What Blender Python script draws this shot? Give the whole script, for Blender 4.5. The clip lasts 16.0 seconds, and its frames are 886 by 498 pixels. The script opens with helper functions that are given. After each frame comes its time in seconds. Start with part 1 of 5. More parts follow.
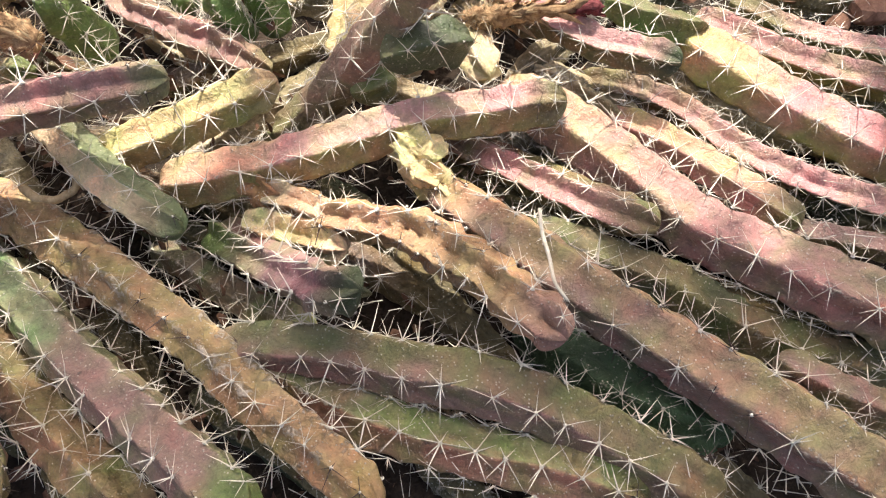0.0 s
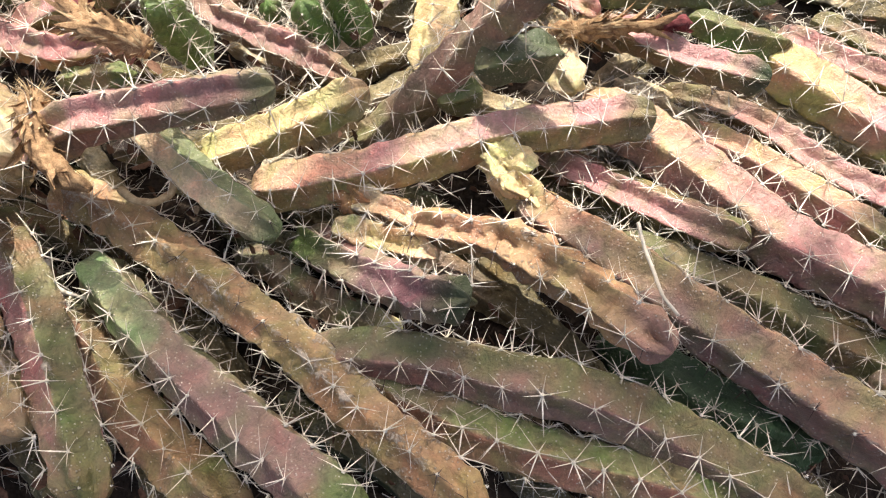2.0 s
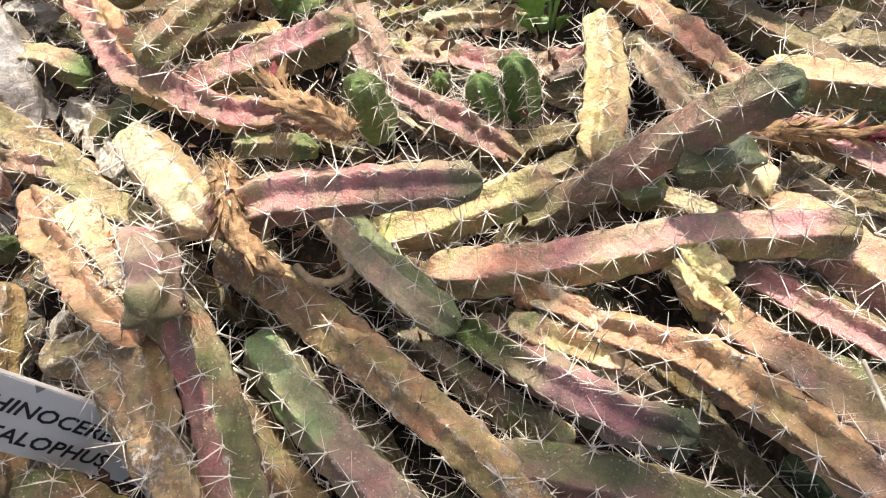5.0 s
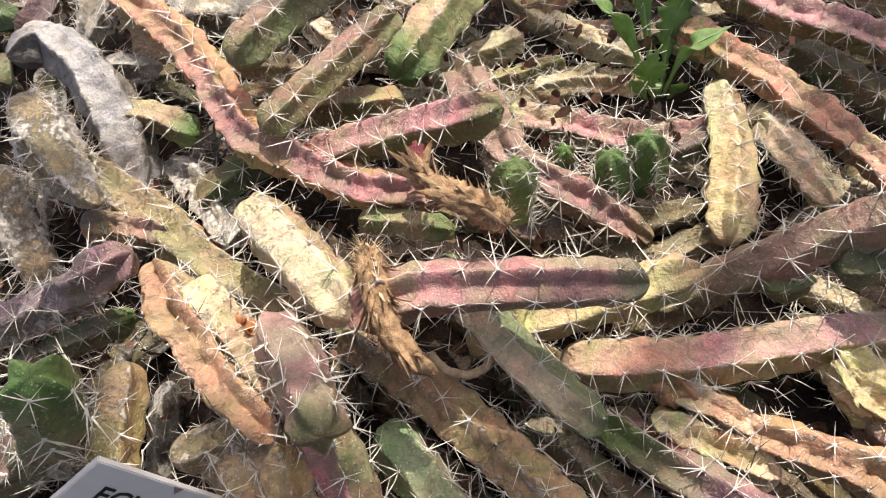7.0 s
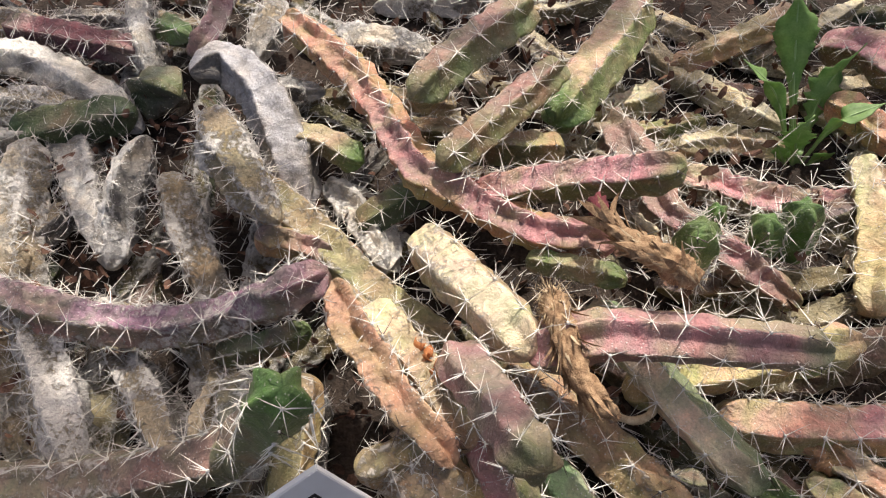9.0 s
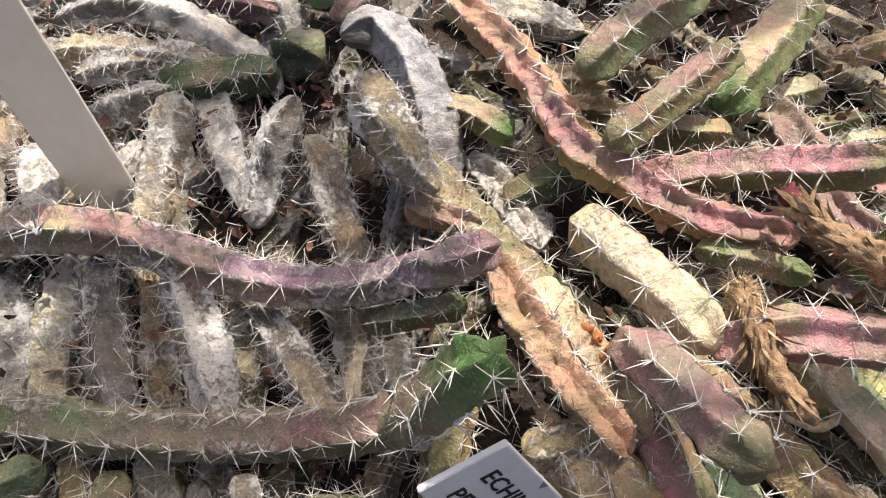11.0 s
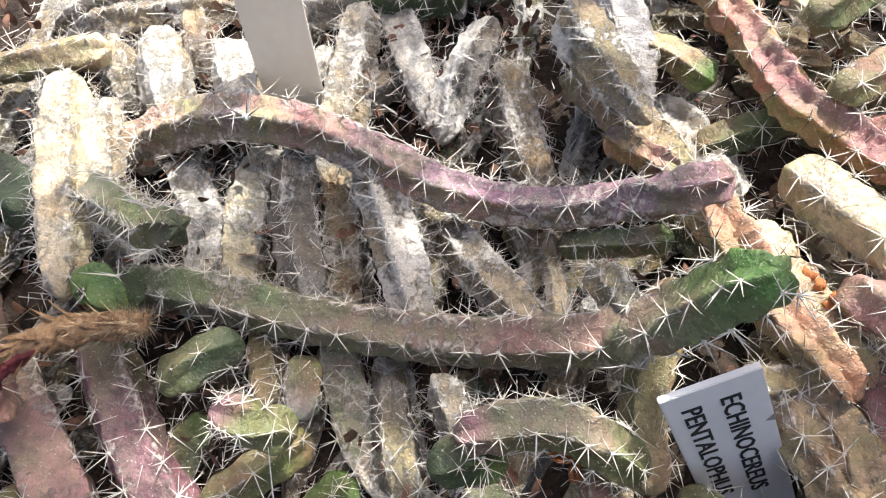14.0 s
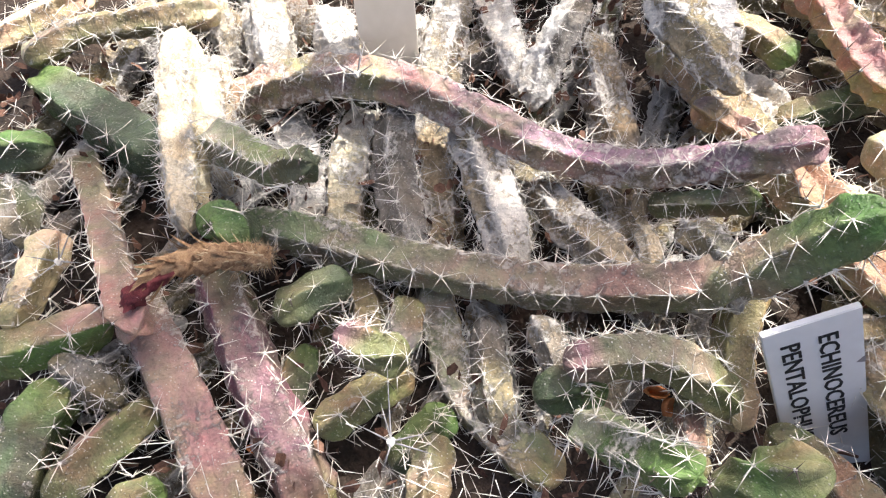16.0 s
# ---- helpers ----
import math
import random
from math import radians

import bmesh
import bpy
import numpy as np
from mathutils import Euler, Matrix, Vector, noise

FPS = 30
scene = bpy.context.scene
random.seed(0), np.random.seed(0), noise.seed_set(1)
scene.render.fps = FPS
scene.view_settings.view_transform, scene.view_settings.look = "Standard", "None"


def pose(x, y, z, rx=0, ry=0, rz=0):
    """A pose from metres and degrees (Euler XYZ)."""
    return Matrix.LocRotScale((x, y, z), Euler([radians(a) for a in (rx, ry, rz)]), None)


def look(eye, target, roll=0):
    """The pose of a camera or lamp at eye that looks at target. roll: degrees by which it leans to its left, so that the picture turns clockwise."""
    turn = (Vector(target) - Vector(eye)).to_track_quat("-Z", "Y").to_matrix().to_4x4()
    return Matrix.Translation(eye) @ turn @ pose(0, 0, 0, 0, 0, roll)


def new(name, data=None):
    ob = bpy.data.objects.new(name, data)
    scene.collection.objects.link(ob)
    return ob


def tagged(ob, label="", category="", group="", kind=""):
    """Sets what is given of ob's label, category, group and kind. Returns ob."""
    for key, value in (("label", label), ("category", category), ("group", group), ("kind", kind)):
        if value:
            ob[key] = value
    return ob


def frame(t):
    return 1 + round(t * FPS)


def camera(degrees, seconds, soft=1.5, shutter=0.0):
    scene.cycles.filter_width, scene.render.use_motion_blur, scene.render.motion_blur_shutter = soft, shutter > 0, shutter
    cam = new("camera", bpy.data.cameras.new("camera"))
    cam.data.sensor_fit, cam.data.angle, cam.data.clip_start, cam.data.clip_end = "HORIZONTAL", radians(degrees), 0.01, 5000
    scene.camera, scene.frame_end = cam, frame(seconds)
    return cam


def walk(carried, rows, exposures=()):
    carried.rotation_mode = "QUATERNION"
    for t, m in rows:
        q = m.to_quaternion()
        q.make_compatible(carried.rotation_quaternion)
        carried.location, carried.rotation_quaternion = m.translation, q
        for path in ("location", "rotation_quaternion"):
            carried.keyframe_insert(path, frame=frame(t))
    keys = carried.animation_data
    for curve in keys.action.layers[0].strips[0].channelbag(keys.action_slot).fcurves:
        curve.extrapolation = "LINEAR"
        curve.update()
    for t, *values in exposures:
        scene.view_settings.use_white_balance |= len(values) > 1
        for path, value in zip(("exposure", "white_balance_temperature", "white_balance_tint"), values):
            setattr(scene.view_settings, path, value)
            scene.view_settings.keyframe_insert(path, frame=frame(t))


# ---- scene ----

# ---- camera and its walk ----
cam = camera(67.8, 16.0, 1.2)
METRES, EYE, TILT, LEAN, TURN = 0.5, 0.29, -60.83, 8.66, 0.0
ROWS = [
    (0.0, 0.0, 0.0, 0.0, 0.0, 0.0, -0.0),
    (0.5, -0.0175, 0.0091, 0.0065, -0.05, -0.26, -0.36),
    (1.0, -0.0383, -0.0038, 0.0163, 0.12, 0.31, -0.7),
    (1.5, -0.0558, -0.0063, 0.0122, 0.54, 0.67, -1.21),
    (2.0, -0.0742, -0.0072, 0.0019, 0.99, 0.58, -1.38),
    (2.5, -0.0995, -0.0027, 0.001, 1.38, 0.21, -1.8),
    (3.0, -0.1191, -0.0118, 0.0155, 1.72, 0.72, -2.44),
    (3.5, -0.1258, -0.0154, 0.0228, 2.09, 1.29, -3.2),
    (4.0, -0.1674, -0.0084, 0.0332, 2.3, 1.72, -4.64),
    (6.5, -0.3117, 0.0366, 0.1072, 3.43, 2.93, -7.04),
    (7.0, -0.3602, 0.0345, 0.1169, 3.37, 3.55, -7.94),
    (7.5, -0.3857, 0.0424, 0.1355, 3.4, 4.04, -8.91),
    (8.0, -0.421, 0.0251, 0.133, 3.78, 4.34, -10.55),
    (8.5, -0.4663, 0.0064, 0.1159, 4.51, 4.89, -12.52),
    (9.0, -0.4964, -0.0067, 0.1035, 5.29, 5.24, -13.69),
    (9.5, -0.5257, -0.0123, 0.0973, 6.47, 5.41, -15.05),
    (12.0, -0.6643, -0.0006, 0.0115, 9.94, 2.11, -20.94),
    (12.5, -0.6908, -0.0116, -0.0162, 10.5, 1.61, -22.29),
    (13.0, -0.6983, -0.0189, -0.0351, 10.96, 1.1, -23.07),
    (13.5, -0.7171, -0.0163, -0.0422, 11.49, 0.62, -24.23),
    (14.0, -0.7377, -0.019, -0.0543, 12.06, 0.05, -25.9),
    (14.5, -0.7347, -0.025, -0.0747, 12.35, -0.21, -26.35),
    (15.0, -0.7639, -0.0269, -0.0872, 12.88, -0.73, -26.91),
    (15.5, -0.7756, -0.0483, -0.1066, 13.33, -1.11, -27.54),
    (16.0, -0.7799, -0.0761, -0.1379, 13.63, -0.79, -28.47),
]
EXPOSURES = [(0.0, 1.04, 7050, 9), (2.0, 0.96, 7050, 9), (4.0, 0.99, 7050, 9), (6.5, 0.63, 6850, 11), (8.3, 0.44, 6680, 11.5), (9.5, 0.41, 6550, 12), (12.0, 0.76, 6500, 10), (14.0, 1.07, 6350, 9), (16.0, 1.3, 6350, 11)]
walk(cam, [(t, pose(0, 0, EYE, TILT, LEAN, TURN) @ pose(METRES * x, METRES * y, METRES * z, 90 + pitch, roll, yaw)) for t, x, y, z, yaw, pitch, roll in ROWS], EXPOSURES)

# ---- world, sun, exposure ----
SUN_EL, SUN_AZ = 60.0, 12.0          # degrees above the horizon; from +y towards +x
world = bpy.data.worlds.new("sky")
scene.world = world
world.use_nodes = True
sky = world.node_tree.nodes.new("ShaderNodeTexSky")
sky.sky_type, sky.sun_disc = "NISHITA", False
sky.dust_density, sky.air_density, sky.ozone_density = 6.0, 0.65, 0.2
sky.sun_elevation, sky.sun_rotation = radians(SUN_EL), radians(SUN_AZ)
back = world.node_tree.nodes["Background"]
back.inputs["Strength"].default_value = 0.13
world.node_tree.links.new(sky.outputs["Color"], back.inputs["Color"])
SUN_WAY = Vector((math.sin(radians(SUN_AZ)) * math.cos(radians(SUN_EL)), math.cos(radians(SUN_AZ)) * math.cos(radians(SUN_EL)), math.sin(radians(SUN_EL))))
sun_lamp = bpy.data.lights.new("sun", "SUN")
sun_lamp.energy, sun_lamp.angle, sun_lamp.color = 3.8, radians(0.53), (1.0, 0.955, 0.895)
sun = new("sun", sun_lamp)
sun.matrix_world = look(SUN_WAY * 10, (0, 0, 0))

# ---- materials ----
def material(name):
    m = bpy.data.materials.new(name)
    m.use_nodes = True
    return m, m.node_tree.nodes, m.node_tree.links, m.node_tree.nodes["Principled BSDF"]


def add(nodes, kind, **inputs):
    n = nodes.new(kind)
    for key, value in inputs.items():
        n.inputs[key.replace("_", " ")].default_value = value
    return n


def ramp(nodes, links, source, stops):
    r = nodes.new("ShaderNodeValToRGB")
    e = r.color_ramp.elements
    e[0].position, e[0].color = stops[0][0], (*stops[0][1], 1)
    e[1].position, e[1].color = stops[-1][0], (*stops[-1][1], 1)
    for p, c in stops[1:-1]:
        e.new(p).color = (*c, 1)
    links.new(source, r.inputs["Fac"])
    return r


def mixed(nodes, links, how, fac, a, b):
    n = nodes.new("ShaderNodeMix")
    n.data_type, n.blend_type, n.clamp_factor = "RGBA", how, True
    for value, socket in ((fac, n.inputs[0]), (a, n.inputs[6]), (b, n.inputs[7])):
        if isinstance(value, bpy.types.NodeSocket):
            links.new(value, socket)
        elif isinstance(value, tuple):
            socket.default_value = (*value, 1)
        else:
            socket.default_value = value
    return n.outputs[2]


def maths(nodes, links, how, a, b=0.0, clamp=False):
    n = nodes.new("ShaderNodeMath")
    n.operation, n.use_clamp = how, clamp
    for value, socket in ((a, n.inputs[0]), (b, n.inputs[1])):
        if isinstance(value, bpy.types.NodeSocket):
            links.new(value, socket)
        else:
            socket.default_value = value
    return n.outputs[0]


def skin(name, rough, cork, bump, scale, dead):
    """Cactus skin: colour carried by the mesh, soft patches, corky scars where the wear is high, pale dots, wrinkles across the faces."""
    m, nodes, links, bsdf = material(name)
    at = nodes.new("ShaderNodeTexCoord").outputs["Object"]
    names = {}
    for key in ("tint", "wear", "run"):
        names[key] = nodes.new("ShaderNodeAttribute")
        names[key].attribute_name = key
    wear = names["wear"].outputs["Fac"]
    along = nodes.new("ShaderNodeVectorMath")
    along.operation = "MULTIPLY"
    along.inputs[1].default_value = (3.0, 0.5, 1.0)
    links.new(names["run"].outputs["Vector"], along.inputs[0])
    patch = add(nodes, "ShaderNodeTexNoise", Scale=48.0 * scale, Detail=3.0, Roughness=0.55, Distortion=0.5)
    big = add(nodes, "ShaderNodeTexNoise", Scale=(95.0 if dead else 130.0) * scale, Detail=6.0, Roughness=0.66, Distortion=0.7)
    fine = add(nodes, "ShaderNodeTexNoise", Scale=800.0 * scale, Detail=4.0, Roughness=0.65)
    scar = add(nodes, "ShaderNodeTexNoise", Scale=(340.0 if dead else 270.0) * scale, Detail=8.0, Roughness=0.7, Distortion=0.3)
    dots = add(nodes, "ShaderNodeTexVoronoi", Scale=480.0 * scale)
    fold = add(nodes, "ShaderNodeTexNoise", Scale=300.0 * scale, Detail=4.0, Roughness=0.6, Distortion=0.6)
    streak = add(nodes, "ShaderNodeTexNoise", Scale=330.0 * scale, Detail=4.0, Roughness=0.6)
    for n in (patch, big, fine, dots, scar):
        links.new(at, n.inputs["Vector"])
    links.new(along.outputs[0], streak.inputs["Vector"])
    links.new(names["run"].outputs["Vector"], fold.inputs["Vector"])
    mottle = names["tint"].outputs["Alpha"]
    if dead:
        hue = ramp(nodes, links, patch.outputs["Fac"], [(0.3, (0.8, 0.8, 0.83)), (0.45, (1.02, 1.02, 1.02)), (0.57, (1.04, 0.94, 0.78)), (0.7, (0.9, 0.7, 0.44))])
        tone = ramp(nodes, links, big.outputs["Fac"], [(0.3, (0.6, 0.57, 0.52)), (0.46, (0.97, 0.96, 0.93)), (0.66, (1.25, 1.24, 1.22))])
    else:
        hue = ramp(nodes, links, patch.outputs["Fac"], [(0.3, (0.72, 1.04, 0.64)), (0.43, (0.95, 1.04, 0.82)), (0.54, (1.07, 0.96, 0.96)), (0.68, (1.3, 0.86, 0.92))])
        tone = ramp(nodes, links, big.outputs["Fac"], [(0.3, (0.66, 0.66, 0.62)), (0.46, (0.95, 0.95, 0.93)), (0.68, (1.28, 1.22, 1.16))])
    c = mixed(nodes, links, "MULTIPLY", maths(nodes, links, "ADD", mottle, 0.3, True), names["tint"].outputs["Color"], hue.outputs["Color"])
    c = mixed(nodes, links, "MULTIPLY", 0.85, c, tone.outputs["Color"])
    lines = ramp(nodes, links, streak.outputs["Fac"], [(0.34, (0.8, 0.78, 0.74)), (0.5, (1.0, 1.0, 1.0)), (0.68, (1.16, 1.14, 1.1))])
    c = mixed(nodes, links, "MULTIPLY", 0.8 if dead else 0.55, c, lines.outputs["Color"])
    grain = ramp(nodes, links, fine.outputs["Fac"], [(0.3, (0.7, 0.7, 0.68)), (0.7, (1.28, 1.28, 1.26))])
    c = mixed(nodes, links, "MULTIPLY", 0.75 if dead else 0.6, c, grain.outputs["Color"])
    # corky scars and flaking crust
    over = maths(nodes, links, "ADD", scar.outputs["Fac"], maths(nodes, links, "MULTIPLY", wear, 0.42 if dead else 0.27))
    over = maths(nodes, links, "ADD", over, maths(nodes, links, "MULTIPLY", maths(nodes, links, "SUBTRACT", patch.outputs["Fac"], 0.5), -0.5 if dead else 0.2))
    mask = maths(nodes, links, "MULTIPLY", maths(nodes, links, "SUBTRACT", over, 0.69 if dead else 0.71), 7.0 if dead else 9.0, True)
    c = mixed(nodes, links, "MIX", maths(nodes, links, "MULTIPLY", mask, 0.75 if dead else 0.72), c, mixed(nodes, links, "MULTIPLY", 0.6, cork, grain.outputs["Color"]))
    # pale dots
    few = maths(nodes, links, "MULTIPLY", maths(nodes, links, "SUBTRACT", 0.24, dots.outputs["Distance"]), 9.0, True)
    some = maths(nodes, links, "MULTIPLY", maths(nodes, links, "GREATER_THAN", big.outputs["Fac"], 0.46), maths(nodes, links, "ADD", maths(nodes, links, "MULTIPLY", wear, 2.2), 0.32, True))
    spot = maths(nodes, links, "MULTIPLY", few, some)
    c = mixed(nodes, links, "MIX", maths(nodes, links, "MULTIPLY", spot, 0.7), c, (0.82, 0.76, 0.68))
    links.new(c, bsdf.inputs["Base Color"])
    r = maths(nodes, links, "ADD", maths(nodes, links, "MULTIPLY", big.outputs["Fac"], 0.25), maths(nodes, links, "MULTIPLY", mask, 0.3))
    links.new(maths(nodes, links, "ADD", r, rough - 0.12, True), bsdf.inputs["Roughness"])
    bsdf.inputs["Specular IOR Level"].default_value = 0.3 if dead else 0.55
    hgt = maths(nodes, links, "MULTIPLY", fine.outputs["Fac"], 0.5 if dead else 0.12)
    for source, share in ((big.outputs["Fac"], 1.3 if dead else 1.1), (mask, 0.7 if dead else 0.4), (spot, 0.25), (fold.outputs["Fac"], 0.7 if dead else 0.55), (streak.outputs["Fac"], 0.8 if dead else 0.35)):
        hgt = maths(nodes, links, "ADD", hgt, maths(nodes, links, "MULTIPLY", source, share))
    b = add(nodes, "ShaderNodeBump", Strength=bump, Distance=0.0022)
    links.new(hgt, b.inputs["Height"])
    links.new(b.outputs["Normal"], bsdf.inputs["Normal"])
    return m


def plain(name, a, b, scale, rough=0.7, bump=0.3, dist=0.001, spec=0.3, transmit=0.0):
    """Two tones mixed by noise at two scales, with relief."""
    m, nodes, links, bsdf = material(name)
    at = nodes.new("ShaderNodeTexCoord").outputs["Object"]
    one = add(nodes, "ShaderNodeTexNoise", Scale=scale, Detail=5.0, Roughness=0.6)
    two = add(nodes, "ShaderNodeTexNoise", Scale=scale * 7, Detail=3.0)
    for n in (one, two):
        links.new(at, n.inputs["Vector"])
    f = maths(nodes, links, "ADD", maths(nodes, links, "MULTIPLY", one.outputs["Fac"], 0.7), maths(nodes, links, "MULTIPLY", two.outputs["Fac"], 0.3))
    c = ramp(nodes, links, f, [(0.36, a), (0.64, b)])
    links.new(c.outputs["Color"], bsdf.inputs["Base Color"])
    bsdf.inputs["Roughness"].default_value = rough
    bsdf.inputs["Specular IOR Level"].default_value = spec
    bm_ = add(nodes, "ShaderNodeBump", Strength=bump, Distance=dist)
    links.new(f, bm_.inputs["Height"])
    links.new(bm_.outputs["Normal"], bsdf.inputs["Normal"])
    if transmit:
        tr = add(nodes, "ShaderNodeBsdfTranslucent")
        links.new(c.outputs["Color"], tr.inputs["Color"])
        mx = add(nodes, "ShaderNodeMixShader", Fac=transmit)
        links.new(bsdf.outputs["BSDF"], mx.inputs[1])
        links.new(tr.outputs["BSDF"], mx.inputs[2])
        links.new(mx.outputs["Shader"], nodes["Material Output"].inputs["Surface"])
    return m


SKIN = skin("cactus_skin", 0.42, (0.66, 0.6, 0.53), 1.0, 1.0, False)
DEAD = skin("dead_cactus_skin", 0.8, (0.64, 0.61, 0.575), 1.0, 0.95, True)
SPINE_PALE = plain("pale_spine", (0.76, 0.69, 0.57), (0.92, 0.88, 0.8), 300, 0.5, 0.1)
SPINE_GREY = plain("grey_spine", (0.55, 0.5, 0.44), (0.82, 0.78, 0.71), 300, 0.6, 0.1)
SPINE_DARK = plain("dark_spine", (0.03, 0.02, 0.02), (0.12, 0.08, 0.07), 300, 0.5, 0.1)
WOOL = plain("areole_wool", (0.66, 0.62, 0.54), (0.86, 0.83, 0.77), 900, 0.95, 0.5)
SOIL = plain("dark_soil", (0.016, 0.012, 0.009), (0.06, 0.042, 0.031), 60, 0.95, 1.0, 0.006)
LITTER = plain("dry_litter", (0.055, 0.024, 0.017), (0.24, 0.135, 0.09), 120, 0.9, 0.3)
BOARD = plain("white_label_plastic", (0.70, 0.69, 0.675), (0.77, 0.765, 0.75), 25, 0.45, 0.03, 0.0003, 0.4)
STAKE_WHITE = plain("cream_stake_plastic", (0.78, 0.74, 0.66), (0.86, 0.82, 0.75), 25, 0.5, 0.05, 0.0003, 0.35, 0.3)
STAR_GREY = plain("weathered_spine", (0.16, 0.155, 0.16), (0.34, 0.33, 0.33), 300, 0.6, 0.1)
CHIP = plain("grey_chip", (0.2, 0.18, 0.18), (0.3, 0.28, 0.28), 200, 0.7, 0.2)
INK = plain("black_engraving", (0.012, 0.012, 0.013), (0.03, 0.03, 0.03), 60, 0.6, 0.1)
LEAF = plain("sow_thistle_leaf", (0.17, 0.3, 0.09), (0.3, 0.45, 0.16), 120, 0.5, 0.3, 0.001, 0.4, 0.45)
LEAF_RIB = plain("leaf_midrib", (0.22, 0.34, 0.12), (0.3, 0.42, 0.18), 120, 0.5, 0.2, 0.001, 0.4)
DRY_FLOWER = plain("dry_flower_tube", (0.17, 0.09, 0.045), (0.48, 0.32, 0.18), 260, 0.85, 0.9, 0.002)
DRY_RED = plain("withered_red_petals", (0.07, 0.014, 0.018), (0.21, 0.045, 0.05), 260, 0.7, 0.8, 0.002)
HAIR = plain("dry_bristle", (0.32, 0.22, 0.12), (0.62, 0.49, 0.31), 300, 0.8, 0.1)
TWIG = plain("pale_dry_twig", (0.5, 0.46, 0.38), (0.72, 0.68, 0.6), 200, 0.7, 0.3)
PETAL = plain("orange_dry_petal", (0.36, 0.12, 0.04), (0.6, 0.26, 0.1), 250, 0.7, 0.5, 0.001, 0.3, 0.2)
STONE = plain("reddish_gravel", (0.2, 0.1, 0.07), (0.42, 0.24, 0.17), 90, 0.85, 0.6, 0.002)
# leaf and bark of the unseen tree added for its shade
TREE_LEAF = plain("tree_leaf", (0.05, 0.1, 0.02), (0.1, 0.17, 0.04), 30, 0.5, 0.2, 0.001, 0.4, 0.15)
BARK = plain("tree_bark", (0.1, 0.07, 0.05), (0.22, 0.17, 0.12), 30, 0.9, 0.8, 0.01)

# ---- builders ----
def mesh_of(name, verts, faces, mats, smooth=True):
    me = bpy.data.meshes.new(name)
    me.from_pydata([tuple(v) for v in verts], [], faces)
    for m in mats:
        me.materials.append(m)
    me.polygons.foreach_set("use_smooth", [smooth] * len(me.polygons))
    me.update()
    return me


def part(name, verts, faces, mat, parent, label="", smooth=True):
    ob = new(name, mesh_of(name, verts, faces, [mat], smooth))
    ob.parent = parent
    return tagged(ob, label) if label else ob


def spline(points, step):
    """Points along a smooth curve through the given ones, about a step apart, and the length run so far."""
    p = [Vector(q) for q in points]
    p = [2 * p[0] - p[1]] + p + [2 * p[-1] - p[-2]]
    raw = []
    for i in range(1, len(p) - 2):
        a, b, c, d = p[i - 1:i + 3]
        n = max(2, int((c - b).length / step * 2))
        for k in range(n):
            u = k / n
            raw.append(0.5 * (2 * b + (c - a) * u + (2 * a - 5 * b + 4 * c - d) * u * u + (3 * b - a - 3 * c + d) * u ** 3))
    raw.append(p[-2])
    raw = np.array([tuple(v) for v in raw])
    run = np.r_[0, np.cumsum(np.linalg.norm(np.diff(raw, axis=0), axis=1))]
    count = max(4, int(run[-1] / step))
    at = np.linspace(0, run[-1], count + 1)
    return np.stack([np.interp(at, run, raw[:, k]) for k in range(3)], 1), at


def frames(line):
    """Tangents and two cross directions along a line, the first as near to straight up as it can be."""
    t = np.gradient(line, np.r_[0, np.cumsum(np.linalg.norm(np.diff(line, axis=0), axis=1))], axis=0)
    t /= np.linalg.norm(t, axis=1)[:, None]
    up = np.array([0.0, 0.0, 1.0])
    ahead = np.array([0.0, 1.0, 0.0])
    lean = np.clip((np.abs(t[:, 2:3]) - 0.55) / 0.35, 0, 1)
    ref = up * (1 - lean) + ahead * lean * np.sign(t[:, 2:3] + 1e-9) * 1.0
    n = ref - t * (t * ref).sum(1)[:, None]
    n /= np.linalg.norm(n, axis=1)[:, None]
    return t, n, np.cross(t, n)


def tube(points, r0, r1, step=0.003, sides=8, wobble=0.0, seed=0, bulge=()):
    """Vertices and faces of a closed tapering round tube through the points; bulge: (place from 0 to 1, times) pairs."""
    line, at = spline(points, step)
    t, n, b = frames(line)
    u = at / at[-1]
    r = r0 + (r1 - r0) * u
    if bulge:
        r = r * np.interp(u, [q[0] for q in bulge], [q[1] for q in bulge])
    verts, faces = [], []
    for i in range(len(line)):
        for k in range(sides):
            a = 2 * math.pi * k / sides
            q = 1 + wobble * noise.noise(Vector((line[i][0] * 220 + seed, line[i][1] * 220 + 3 * math.cos(a), line[i][2] * 220 + 3 * math.sin(a))))
            verts.append(line[i] + (n[i] * math.cos(a) + b[i] * math.sin(a)) * r[i] * q)
    for i in range(len(line) - 1):
        for k in range(sides):
            a, c = i * sides + k, i * sides + (k + 1) % sides
            faces.append((a, c, c + sides, a + sides))
    faces.append(tuple(range(sides))[::-1])
    faces.append(tuple(range(len(verts) - sides, len(verts))))
    return verts, faces


def merged(*pieces):
    verts, faces = [], []
    for v, f in pieces:
        base = len(verts)
        verts += list(v)
        faces += [tuple(k + base for k in q) for q in f]
    return verts, faces


